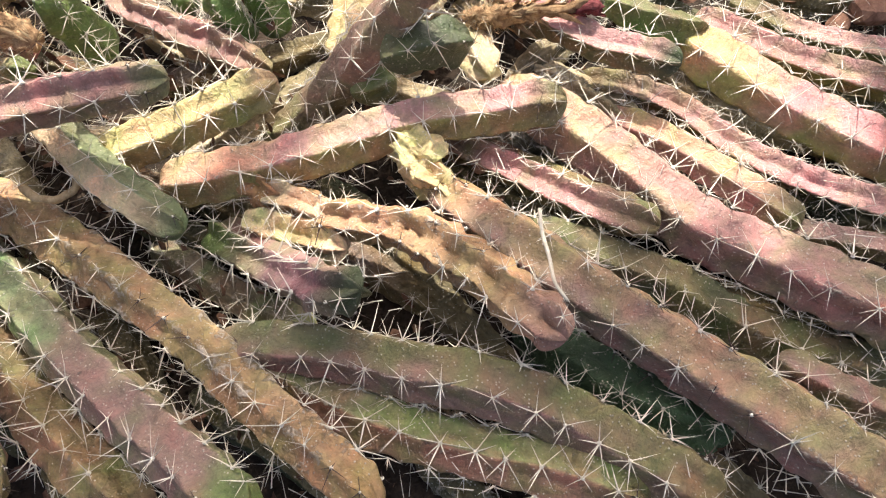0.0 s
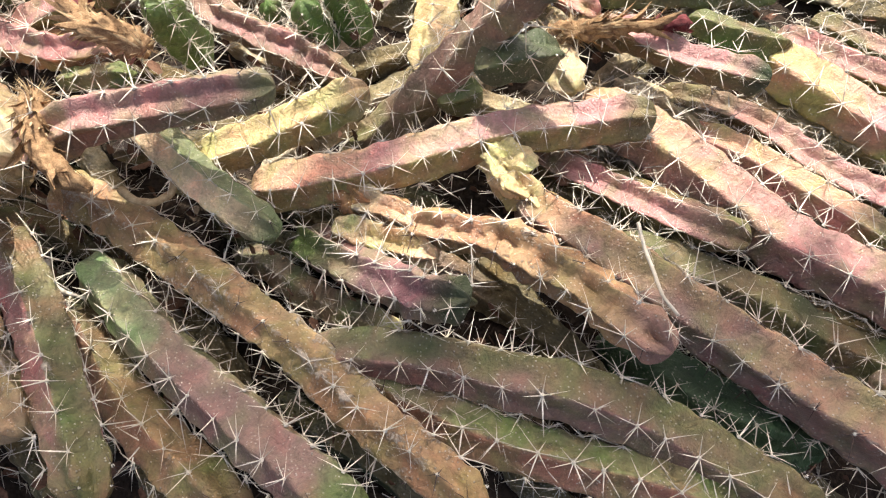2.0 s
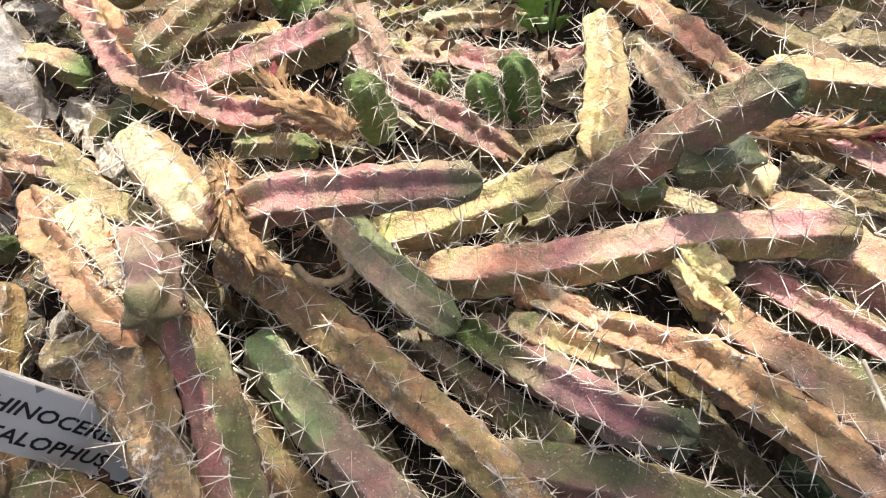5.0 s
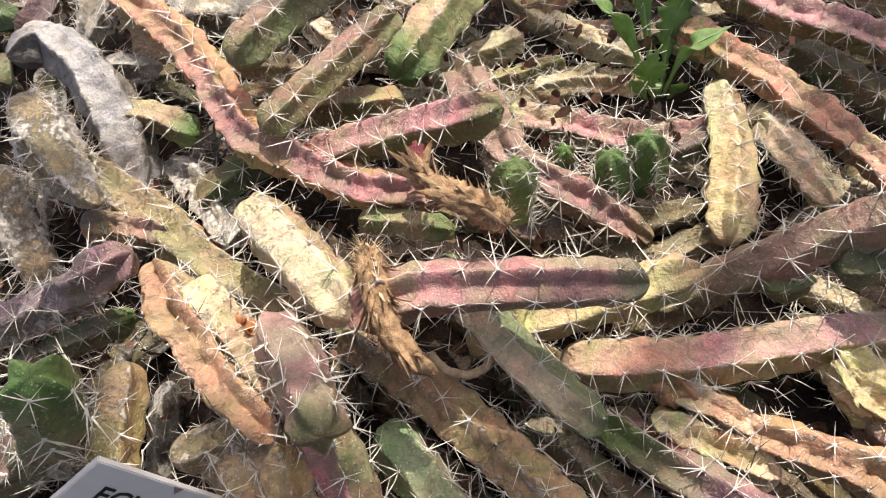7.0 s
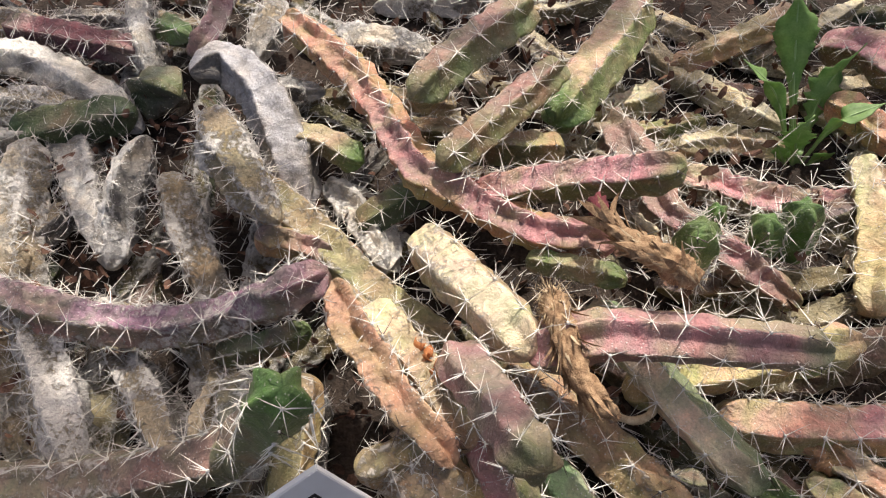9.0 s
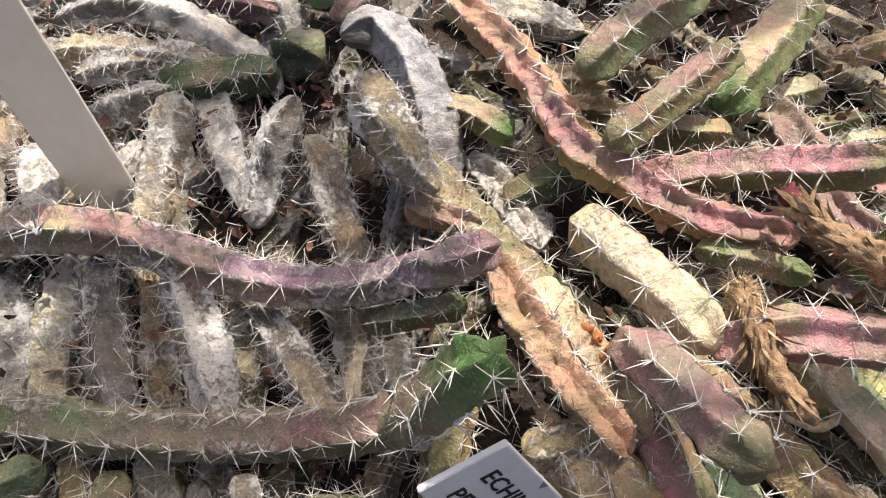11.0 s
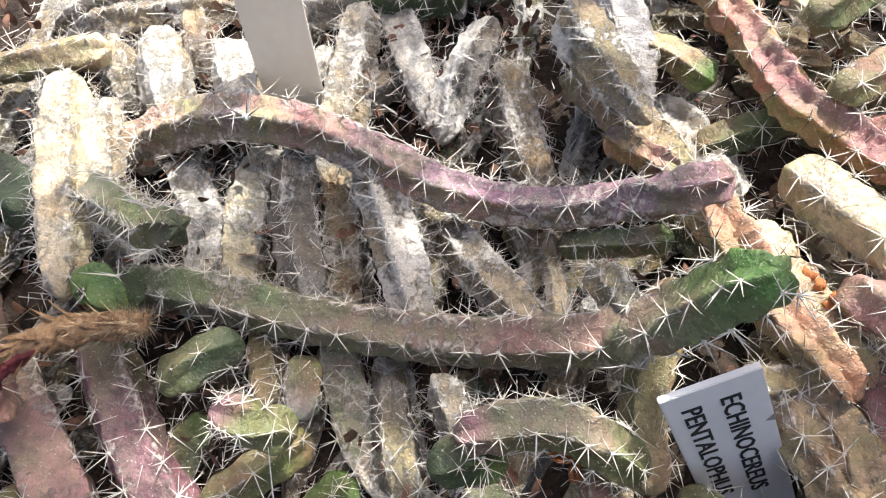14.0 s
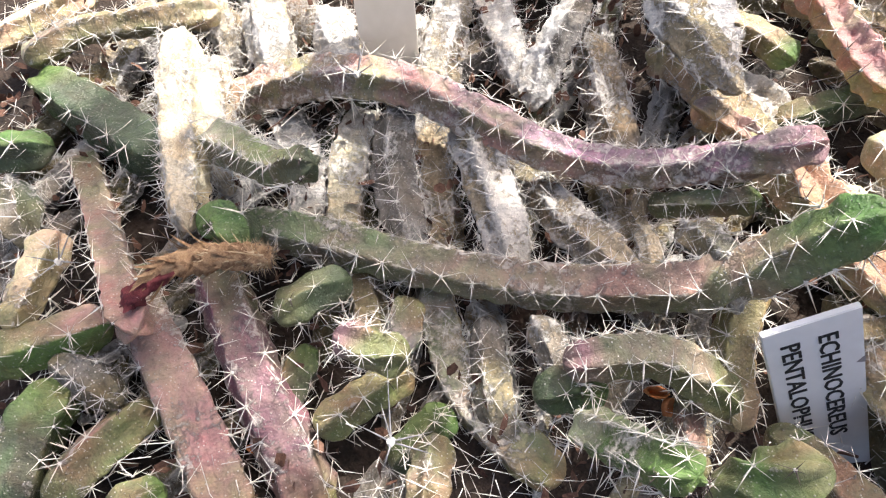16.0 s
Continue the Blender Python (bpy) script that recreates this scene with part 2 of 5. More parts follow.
def spine(way, length, r, bend, rng):
    """One slender curved spine from the origin."""
    way = Vector(way).normalized()
    side = way.orthogonal().normalized()
    other = way.cross(side)
    verts, faces = [], []
    for k, (f, q) in enumerate(((0, 1.0), (0.45, 0.75), (1.0, 0.12))):
        c = way * length * f + Vector((0, 0, bend * length * f * f))
        for j in range(3):
            a = 2 * math.pi * j / 3
            verts.append(c + (side * math.cos(a) + other * math.sin(a)) * r * q)
    for k in range(2):
        for j in range(3):
            a, b = k * 3 + j, k * 3 + (j + 1) % 3
            faces.append((a, b, b + 3, a + 3))
    faces.append((6, 7, 8))
    return verts, faces


def cluster_mesh(name, rng, count, longest, mat, thick, wool=1.0, lead=0.8):
    """An areole: a woolly cushion and its star of spines, along +z; the rib runs along x and the longest spine leans to +y."""
    pieces = []
    if rng.random() < lead:
        a, tilt = math.pi / 2 + rng.uniform(-0.5, 0.5), rng.uniform(0.75, 1.25)
        pieces.append(spine((math.cos(a) * math.sin(tilt), math.sin(a) * math.sin(tilt), math.cos(tilt)), longest * rng.uniform(0.75, 1.05), thick * 1.1, rng.uniform(-0.06, 0.08), rng))
    for k in range(count):
        a = math.pi / 2 + 2 * math.pi * (k + 0.5 + rng.uniform(-0.3, 0.3)) / count
        tilt = rng.uniform(0.95, 1.5)
        pieces.append(spine((math.cos(a) * math.sin(tilt), math.sin(a) * math.sin(tilt), math.cos(tilt)), longest * rng.choice((0.38, 0.5, 0.6, 0.7, 0.85)) * rng.uniform(0.85, 1.15), thick * rng.uniform(0.65, 0.95), rng.uniform(-0.12, 0.14), rng))
    v, f = merged(*pieces)
    hub = len(v) + 12
    f += [(9 * k, 9 * k + 1, hub) for k in range(len(pieces))]
    spines = len(f)
    w = 0.00125 * wool
    ring = [(w * math.cos(a), w * math.sin(a), -0.0004) for a in np.linspace(0, 2 * math.pi, 7)[:-1]]
    high = [(w * 0.6 * math.cos(a + 0.4), w * 0.6 * math.sin(a + 0.4), w * 0.55) for a in np.linspace(0, 2 * math.pi, 7)[:-1]]
    base = len(v)
    v = list(v) + ring + high + [(0, 0, w * 0.75)]
    for k in range(6):
        a, b = base + k, base + (k + 1) % 6
        f.append((a, b, b + 6, a + 6))
        f.append((a + 6, b + 6, base + 12))
    me = mesh_of(name, v, f, [mat, WOOL], True)
    me.polygons.foreach_set("material_index", [0] * spines + [1] * (len(f) - spines))
    return me


_rng = random.Random(11)
PALE = [cluster_mesh("areole", _rng, _rng.choice((4, 5, 5, 6, 6)), 0.0152, SPINE_PALE, 0.00036, 0.75, 0.85) for _ in range(24)]
GREY = [cluster_mesh("areole", _rng, _rng.choice((5, 6, 7, 8)), 0.0135, SPINE_GREY, 0.00029, 0.8, 0.7) for _ in range(16)]
DARK = [cluster_mesh("areole", _rng, _rng.choice((3, 4, 5)), 0.0105, SPINE_DARK, 0.00032, 0.7, 0.9) for _ in range(8)]

PALETTE = {
    "pink": (0.50, 0.26, 0.262), "pinkred": (0.46, 0.19, 0.198), "pinkyel": (0.53, 0.34, 0.21), "mauve": (0.265, 0.178, 0.155),
    "mauvepink": (0.385, 0.21, 0.195), "mauvetan": (0.29, 0.20, 0.145), "purple": (0.24, 0.125, 0.15), "purpledk": (0.12, 0.06, 0.075),
    "purplered": (0.20, 0.07, 0.075), "yellow": (0.58, 0.45, 0.19), "creamyel": (0.63, 0.54, 0.31),
    "yelol": (0.36, 0.31, 0.13), "yelgreen": (0.28, 0.31, 0.13), "ochre": (0.39, 0.26, 0.12), "ochretan": (0.37, 0.26, 0.14),
    "ochremauve": (0.31, 0.19, 0.125), "orange": (0.44, 0.26, 0.14), "tan": (0.42, 0.32, 0.18), "olivetan": (0.33, 0.27, 0.12),
    "olive": (0.20, 0.165, 0.075), "oliveg": (0.155, 0.155, 0.068), "olivew": (0.36, 0.35, 0.24), "green": (0.125, 0.20, 0.052),
    "darkgreen": (0.06, 0.085, 0.04), "dark": (0.05, 0.055, 0.035), "graygreen": (0.235, 0.22, 0.135), "cream": (0.66, 0.54, 0.35),
    "creamw": (0.68, 0.60, 0.46), "whitew": (0.68, 0.64, 0.57), "grayw": (0.52, 0.5, 0.485), "graydk": (0.20, 0.175, 0.15), "lavender": (0.33, 0.19, 0.275), "greylav": (0.42, 0.405, 0.43), "sage": (0.175, 0.225, 0.105), "fresh": (0.105, 0.205, 0.05), "deepgreen": (0.06, 0.13, 0.06), "mint": (0.23, 0.36, 0.165),
}
WORDS = {
    "pink": "pink", "pinkred": "reddish-pink", "pinkyel": "pink and yellow", "mauve": "dull mauve", "mauvepink": "mauve-pink", "mauvetan": "mauve-brown",
    "purple": "purple", "purpledk": "dark purple", "purplered": "dark red", "yellow": "yellow", "creamyel": "pale yellow",
    "yelol": "yellow-olive", "yelgreen": "yellow-green", "ochre": "ochre", "ochretan": "ochre-brown", "ochremauve": "ochre and mauve", "orange": "orange-brown",
    "tan": "tan", "olivetan": "olive-tan", "olive": "olive", "oliveg": "olive-green", "olivew": "whitish olive", "green": "fresh green", "darkgreen": "dark green",
    "dark": "dark", "graygreen": "grey-green", "cream": "cream", "creamw": "bleached cream", "whitew": "bleached white", "grayw": "grey", "graydk": "dark grey", "lavender": "lavender-purple", "greylav": "smooth lavender-grey", "sage": "sage green", "fresh": "fresh green", "deepgreen": "deep green", "mint": "mint green",
}
PALE_TONES = ("tan", "cream", "creamw", "creamyel", "ochre", "ochretan", "olivetan", "whitew", "grayw", "graydk", "orange", "yellow")
STEPS = 0.0024
_count = [0]


_TABLE = np.random.default_rng(4).uniform(-1, 1, 4096)


def waves(p):
    """Smooth noise from -1 to 1 at an array of points."""
    low = np.floor(p).astype(np.int64)
    f = p - low
    f = f * f * (3 - 2 * f)
    out = 0
    for corner in ((i, j, k) for i in (0, 1) for j in (0, 1) for k in (0, 1)):
        k = low + np.array(corner)
        h = (k[..., 0] * 73856093 ^ k[..., 1] * 19349663 ^ k[..., 2] * 83492791) & 4095
        w = np.prod(np.where(np.array(corner) == 1, f, 1 - f), axis=-1)
        out = out + _TABLE[h] * w
    return out


def soft(x):
    x = np.clip(x, 0, 1)
    return x * x * (3 - 2 * x)


def stem(points, r0, r1, up0, up1, side, tip, shrivel, scab, dead, ribs=0, turned=None, spiny=1.0, furrow=None, mottle=None, to=(-0.48, -0.02, 0.88)):
    """One ribbed cactus stem from its base to its tip (millimetres), with a cluster of spines at every areole."""
    _count[0] += 1
    rng = random.Random(_count[0] * 7 + 3)
    ribs = ribs or (5 if rng.random() < 0.6 else 4)
    turned = rng.uniform(-0.15, 0.45) if turned is None else turned
    pts = [Vector(p) / 1000 for p in points]
    origin = pts[0].copy()
    r0, r1 = r0 / 1000, r1 / 1000
    line, at = spline(pts, 0.0013 if shrivel > 0.3 and not dead else STEPS)
    total = at[-1]
    ends = np.array([0.0, 0.0003, 0.001, 0.002, 0.0035, 0.005])
    fresh = np.unique(np.r_[ends, at[(at > 0.006) & (at < total - 0.006)], total - ends])
    line = np.stack([np.interp(fresh, at, line[:, k]) for k in range(3)], 1)
    at = fresh
    t, n, b = frames(line)
    u = at / total
    if shrivel > 0.5:
        # shrunken stems kink from side to side
        sway = [waves(np.stack([at * 62, at * 0 + _count[0] * k, at * 0], 1)) for k in (3.3, 5.7)]
        line = line + (n * sway[0][:, None] + b * sway[1][:, None]) * r0 * 0.17 * shrivel
    # one rib looks to the open side of the mat, turned a little to the lower flank
    half = len(line) // 2
    view = np.array((0.0, -0.52, 0.86))
    phase = math.atan2(view @ b[half], view @ n[half]) + turned * (1 if b[half][1] < 0 else -1)
    rmid = 0.5 * (r0 + r1)
    spacing = 0.0098 if dead else 0.005 + 0.8 * rmid
    r = r0 + (r1 - r0) * u
    seed = _count[0] * 13.7
    r = r * (1 + 0.06 * waves(np.stack([at * 0 + seed, at * 32, at * 0], 1)) * (1 + 4.0 * shrivel * shrivel))
    # rounded base and tip; a dead end dwindles
    cap0, cap1 = 1.0 * r0, 1.05 * r1
    if dead:
        cap0, cap1 = 1.5 * r0, rng.uniform(1.6, 2.8) * r1
        r = r * (1 - 0.22 * soft(1 - (total - at) / (4.5 * r1))) * (1 - 0.15 * soft(1 - at / (3 * r0)))
    close = np.minimum(np.sqrt(np.clip(1 - (1 - np.clip(at / cap0, 0, 1)) ** 2, 0, 1)), np.sqrt(np.clip(1 - (1 - np.clip((total - at) / cap1, 0, 1)) ** 2, 0, 1)))
    r = r * np.maximum(close, 0.03)
    steps = np.array((0.0, 0.05, 0.13, 0.25, 0.4, 0.5, 0.6, 0.75, 0.87, 0.95))
    per = len(steps)
    sides = per * ribs
    share = np.tile(steps, ribs)
    ang = 2 * math.pi * (np.repeat(np.arange(ribs), per) + share) / ribs
    d = np.abs((share + 0.5) % 1 - 0.5) * 2      # 0 on a rib, 1 midway between two
    poly = (math.cos(math.pi / ribs) / np.cos((1 - d) * math.pi / ribs)) ** 0.75
    furrow = (rng.uniform(0.04, 0.13) if furrow is None else furrow) + 0.16 * shrivel
    prof = poly - furrow * np.sin(d * math.pi / 2) ** 1.3 - 0.02 * (d < 0.05) + 0.012 * (d > 0.05) * (d < 0.3)
    if dead:
        prof = prof * 0.95 + 0.05 * 0.85
    twist = rng.uniform(-0.25, 0.25)
    offs = [rng.uniform(0, 1) for _ in range(ribs)]
    whose = np.array([k // per if share[k] <= 0.5 else (k // per + 1) % ribs for k in range(sides)])
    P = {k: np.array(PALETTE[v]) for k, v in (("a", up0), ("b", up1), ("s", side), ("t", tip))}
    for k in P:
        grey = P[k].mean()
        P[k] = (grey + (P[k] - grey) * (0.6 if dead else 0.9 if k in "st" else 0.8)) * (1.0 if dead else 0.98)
    sun_side = np.array(to)      # the flank that takes the upper colour, as the lit one
    grid = np.ones((len(line), sides))
    A, D = at[:, None] * grid, d[None] * grid
    # the ribs waver sideways
    sway = 0.045 * (1 + 2 * shrivel) * waves(np.stack([A * 75, whose[None] * grid * 7.3 + seed, grid * 0], -1)) * (1 - D * 0.7)
    th = ang[None] + phase + twist * u[:, None] + sway
    dirs = n[:, None] * np.cos(th)[..., None] + b[:, None] * np.sin(th)[..., None]
    bumps = np.cos(2 * math.pi * (A / spacing + np.array(offs)[whose][None]))
    knobs = ((0.025 if dead else 0.045) + (0 if dead else 0.05 * np.clip(1 - (total - A) / (3 * r1), 0, 1))) * bumps * (1 - D) ** 1.2
    lobes = 0 if dead else 0.19 * soft(1 - (total - A) / (2.4 * r1)) * D ** 1.2
    rad = r[:, None] * (prof[None] - lobes) * (1 + knobs)
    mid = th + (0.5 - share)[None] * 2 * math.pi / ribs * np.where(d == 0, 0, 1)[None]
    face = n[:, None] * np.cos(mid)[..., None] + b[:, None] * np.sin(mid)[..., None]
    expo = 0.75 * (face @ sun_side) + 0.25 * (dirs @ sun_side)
    q = line[:, None] + dirs * rad[..., None]
    shift = np.array((seed, 2 * seed, 0))
    nz, n2, n3 = waves(q * 60 + shift), waves(q * 210 + shift), waves(q * 430 + shift)
    round_x, round_y = np.cos(ang)[None] * grid, np.sin(ang)[None] * grid
    folds = waves(np.stack([A * 290 + 1.3 * nz, round_x * 2.2, round_y * 2.2 + seed], -1))
    push = (0.075 if dead else 0.035) * nz + (0.07 if dead else 0.03) * n2 + (0.05 if dead else 0.014) * n3 + (0.06 if dead else 0.012) * waves(np.stack([A * 55, round_x * 5, round_y * 5 + seed], -1)) + folds * (0.01 + 0.26 * shrivel) * (0.35 + D) + shrivel * 0.09 * n2
    verts = (q + dirs * (r[:, None] * push)[..., None] - np.array(origin)).reshape(-1, 3)
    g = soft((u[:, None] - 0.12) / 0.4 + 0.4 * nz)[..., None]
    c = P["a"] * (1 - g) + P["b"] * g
    # faces turned from sun_side get the side tone: skin colour plus painted shade
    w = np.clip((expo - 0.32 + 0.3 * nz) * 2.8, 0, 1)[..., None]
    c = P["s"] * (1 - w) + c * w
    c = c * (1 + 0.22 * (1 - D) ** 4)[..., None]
    e = np.clip(1.2 - (total - A) / (4.3 * rmid if tip == "fresh" else min(1.8 * rmid, 0.4 * total)) + 0.4 * nz, 0, 1)[..., None]
    c = c * (1 - e) + P["t"] * e
    if mottle is None:
        mottle = rng.uniform(0.35, 0.8) * (0.3 if up1 in PALE_TONES else 1.0)
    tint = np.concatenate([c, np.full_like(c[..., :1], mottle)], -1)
    wear = np.clip(scab * (0.75 + 0.9 * nz + 0.4 * (1 - D)) * (1 if dead else 1 - 0.85 * e[..., 0]) + (0.62 if not dead else 0.25) * (1 - D) ** 3 * np.clip(0.55 + 1.3 * n2, 0, 1) * np.where(e[..., 0] > 0.4, 0.2, 1), 0, 1)
    run = np.stack([round_x * 0.006, A, round_y * 0.006 + (seed % 7) * 0.03], -1)
    faces = [(i * sides + k, i * sides + (k + 1) % sides, (i + 1) * sides + (k + 1) % sides, (i + 1) * sides + k) for i in range(len(line) - 1) for k in range(sides)]
    faces += [tuple(range(sides))[::-1], tuple(range(len(verts) - sides, len(verts)))]
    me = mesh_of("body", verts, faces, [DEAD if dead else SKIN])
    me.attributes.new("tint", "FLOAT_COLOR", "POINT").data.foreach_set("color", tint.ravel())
    me.attributes.new("wear", "FLOAT", "POINT").data.foreach_set("value", wear.ravel())
    me.attributes.new("run", "FLOAT_VECTOR", "POINT").data.foreach_set("vector", run.ravel())
    ob = new("cactus_stem")
    ob.location = origin
    new("body", me).parent = ob
    if dead:
        text = f"{'shrivelled ' if shrivel > 0.4 else 'dead '}{WORDS[up1]} cactus stem with {'corky scars' if scab > 0.5 else 'sparse grey spines'} among living stems"
    else:
        text = f"{'shrivelled ' if shrivel > 0.5 else ''}{WORDS[up1]} cactus stem with {WORDS[side]} flanks and {'white scars' if scab > 0.5 else 'pale spines'}"
    tagged(ob, text, "cactus stem", "cactus stems of the mat")
    # areoles
    for k in range(ribs):
        s = (offs[k] * -1 % 1) * spacing + 0.4 * r0
        while s < total - 0.25 * r1:
            i = min(len(line) - 1, int(np.searchsorted(at, s)))
            th = 2 * math.pi * k / ribs + phase + twist * u[i]
            way = n[i] * math.cos(th) + b[i] * math.sin(th)
            near_tip = s > total - 1.6 * rmid
            s += spacing / max(1.0, spiny) * rng.uniform(0.9, 1.1) * (0.5 if near_tip and not dead else 1.0)
            if way[2] < -0.55 or rng.random() > spiny:
                continue
            pool = GREY if dead or rng.random() < 0.15 else PALE
            if near_tip and not dead and "purple" not in tip and rng.random() < 0.45:
                pool = DARK
            elif not dead and up0 in ("ochre", "orange") and rng.random() < 0.3:
                pool = DARK
            place = Vector(line[i]) + Vector(way) * float(r[i]) * (1.02 - 0.03 * shrivel)
            out = Vector(way) + Vector(t[i]) * (0.9 * max(0, 1 - (total - at[i]) / r1) if not dead else 0)
            out.normalize()
            fore = (Vector(t[i]) - out * Vector(t[i]).dot(out)).normalized()
            m = Matrix((fore, out.cross(fore), out)).transposed().to_4x4()
            size = rng.uniform(0.65, 1.05) * (0.85 if near_tip else 1.0) * min(1.15, max(0.6, rmid / 0.0105))
            sp = new("areole", rng.choice(pool))
            sp.parent = ob
            sp.matrix_local = Matrix.Translation(place - origin) @ m @ Matrix.Rotation(rng.uniform(-0.35, 0.35) + (math.pi if (out.cross(fore).dot(Vector((0, -0.6, -0.8))) < 0) == (rng.random() < 0.85) else 0), 4, "Z") @ Matrix.Scale(size, 4)
    return ob

# ---- ground ----
def build_ground():
    ax = np.r_[-60, -25, -10, -4, -2, -1.3, np.linspace(-1.0, 0.5, 90), 0.8, 1.5, 4, 10, 25, 60]
    ay = np.r_[-60, -25, -10, -4, -1.5, -0.6, np.linspace(-0.3, 0.75, 64), 1.0, 1.8, 4, 10, 25, 60]
    verts, faces = [], []
    for y in ay:
        for x in ax:
            cx, cy = max(-1, min(0.5, x)), max(-0.3, min(0.75, y))
            z = 0.012 - 0.096 * (cx + 0.28) + 0.099 * (cy - 0.173) - 0.0
            z += 0.012 * noise.noise(Vector((x * 14, y * 14, 0))) + 0.005 * noise.noise(Vector((x * 70, y * 70, 3)))
            verts.append((x, y, z))
    w = len(ax)
    for j in range(len(ay) - 1):
        for i in range(w - 1):
            a = j * w + i
            faces.append((a, a + 1, a + 1 + w, a + w))
    ob = new("ground", mesh_of("ground", verts, faces, [SOIL]))
    return tagged(ob, "dark bare soil under the mat of cactus stems", "soil", kind="structure")


def bed(x, y):
    """Mean height of the mat's upper side."""
    return 0.0674 - 0.0957 * (x + 0.28) + 0.0987 * (y - 0.173)


build_ground()

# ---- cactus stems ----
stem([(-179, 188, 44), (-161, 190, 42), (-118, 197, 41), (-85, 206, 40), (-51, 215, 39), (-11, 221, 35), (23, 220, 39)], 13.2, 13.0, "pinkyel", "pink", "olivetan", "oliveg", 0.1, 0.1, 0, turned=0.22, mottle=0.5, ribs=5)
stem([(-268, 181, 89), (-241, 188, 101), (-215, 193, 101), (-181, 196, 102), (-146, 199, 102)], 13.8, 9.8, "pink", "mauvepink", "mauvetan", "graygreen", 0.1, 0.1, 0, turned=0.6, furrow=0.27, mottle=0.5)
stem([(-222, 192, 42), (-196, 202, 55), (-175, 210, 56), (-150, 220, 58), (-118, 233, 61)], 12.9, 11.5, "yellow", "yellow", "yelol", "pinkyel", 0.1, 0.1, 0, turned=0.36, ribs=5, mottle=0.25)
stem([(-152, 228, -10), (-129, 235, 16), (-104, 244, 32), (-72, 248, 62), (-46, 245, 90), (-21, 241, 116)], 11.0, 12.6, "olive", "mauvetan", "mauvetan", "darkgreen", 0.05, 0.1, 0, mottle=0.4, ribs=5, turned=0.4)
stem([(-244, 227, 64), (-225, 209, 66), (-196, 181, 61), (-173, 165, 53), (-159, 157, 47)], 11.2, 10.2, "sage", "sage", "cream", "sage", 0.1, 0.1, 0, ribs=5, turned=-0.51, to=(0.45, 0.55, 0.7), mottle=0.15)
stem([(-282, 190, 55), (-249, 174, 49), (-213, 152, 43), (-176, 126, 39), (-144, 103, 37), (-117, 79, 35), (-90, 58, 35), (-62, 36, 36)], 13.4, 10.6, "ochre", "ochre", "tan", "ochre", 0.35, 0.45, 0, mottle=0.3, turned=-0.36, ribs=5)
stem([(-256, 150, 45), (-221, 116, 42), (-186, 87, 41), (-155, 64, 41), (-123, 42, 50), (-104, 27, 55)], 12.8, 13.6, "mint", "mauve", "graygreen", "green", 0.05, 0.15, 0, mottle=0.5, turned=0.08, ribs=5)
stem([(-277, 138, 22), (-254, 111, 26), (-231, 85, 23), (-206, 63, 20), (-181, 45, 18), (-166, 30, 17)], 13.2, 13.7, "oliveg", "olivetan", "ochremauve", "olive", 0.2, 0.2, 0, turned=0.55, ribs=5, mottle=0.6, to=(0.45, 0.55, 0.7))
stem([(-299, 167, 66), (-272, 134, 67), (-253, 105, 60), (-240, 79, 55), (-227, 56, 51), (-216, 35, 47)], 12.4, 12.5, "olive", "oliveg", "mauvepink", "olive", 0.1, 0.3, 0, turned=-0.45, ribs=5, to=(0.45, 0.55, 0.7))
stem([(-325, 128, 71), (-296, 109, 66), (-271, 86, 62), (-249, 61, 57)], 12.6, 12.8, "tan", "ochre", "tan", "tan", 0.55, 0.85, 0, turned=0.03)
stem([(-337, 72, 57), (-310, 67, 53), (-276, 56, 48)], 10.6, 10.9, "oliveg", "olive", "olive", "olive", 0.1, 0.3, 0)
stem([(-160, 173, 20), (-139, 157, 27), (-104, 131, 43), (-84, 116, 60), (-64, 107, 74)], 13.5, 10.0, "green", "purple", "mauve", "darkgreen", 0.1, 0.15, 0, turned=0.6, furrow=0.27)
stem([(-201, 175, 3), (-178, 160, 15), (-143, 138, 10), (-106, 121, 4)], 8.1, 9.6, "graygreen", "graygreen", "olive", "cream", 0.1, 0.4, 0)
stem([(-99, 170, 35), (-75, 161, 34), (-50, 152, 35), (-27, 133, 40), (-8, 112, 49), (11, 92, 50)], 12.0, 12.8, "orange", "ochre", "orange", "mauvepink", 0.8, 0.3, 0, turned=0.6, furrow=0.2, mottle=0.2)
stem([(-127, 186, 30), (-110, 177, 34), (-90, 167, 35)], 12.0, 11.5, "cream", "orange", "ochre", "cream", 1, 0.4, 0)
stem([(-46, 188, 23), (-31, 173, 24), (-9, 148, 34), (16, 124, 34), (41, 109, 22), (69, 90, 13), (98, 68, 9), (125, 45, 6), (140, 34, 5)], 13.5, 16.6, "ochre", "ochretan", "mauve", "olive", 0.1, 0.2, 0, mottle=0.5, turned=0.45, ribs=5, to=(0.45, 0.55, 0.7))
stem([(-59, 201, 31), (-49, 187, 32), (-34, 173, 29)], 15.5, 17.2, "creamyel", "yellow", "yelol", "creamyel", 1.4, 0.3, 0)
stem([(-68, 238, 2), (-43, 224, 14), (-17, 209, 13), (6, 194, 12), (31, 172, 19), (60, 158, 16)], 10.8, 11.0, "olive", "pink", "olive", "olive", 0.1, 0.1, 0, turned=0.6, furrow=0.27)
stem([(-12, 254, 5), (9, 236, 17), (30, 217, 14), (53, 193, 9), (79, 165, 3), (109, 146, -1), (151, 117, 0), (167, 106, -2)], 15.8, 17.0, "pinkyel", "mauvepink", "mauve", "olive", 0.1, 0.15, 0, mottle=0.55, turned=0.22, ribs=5)
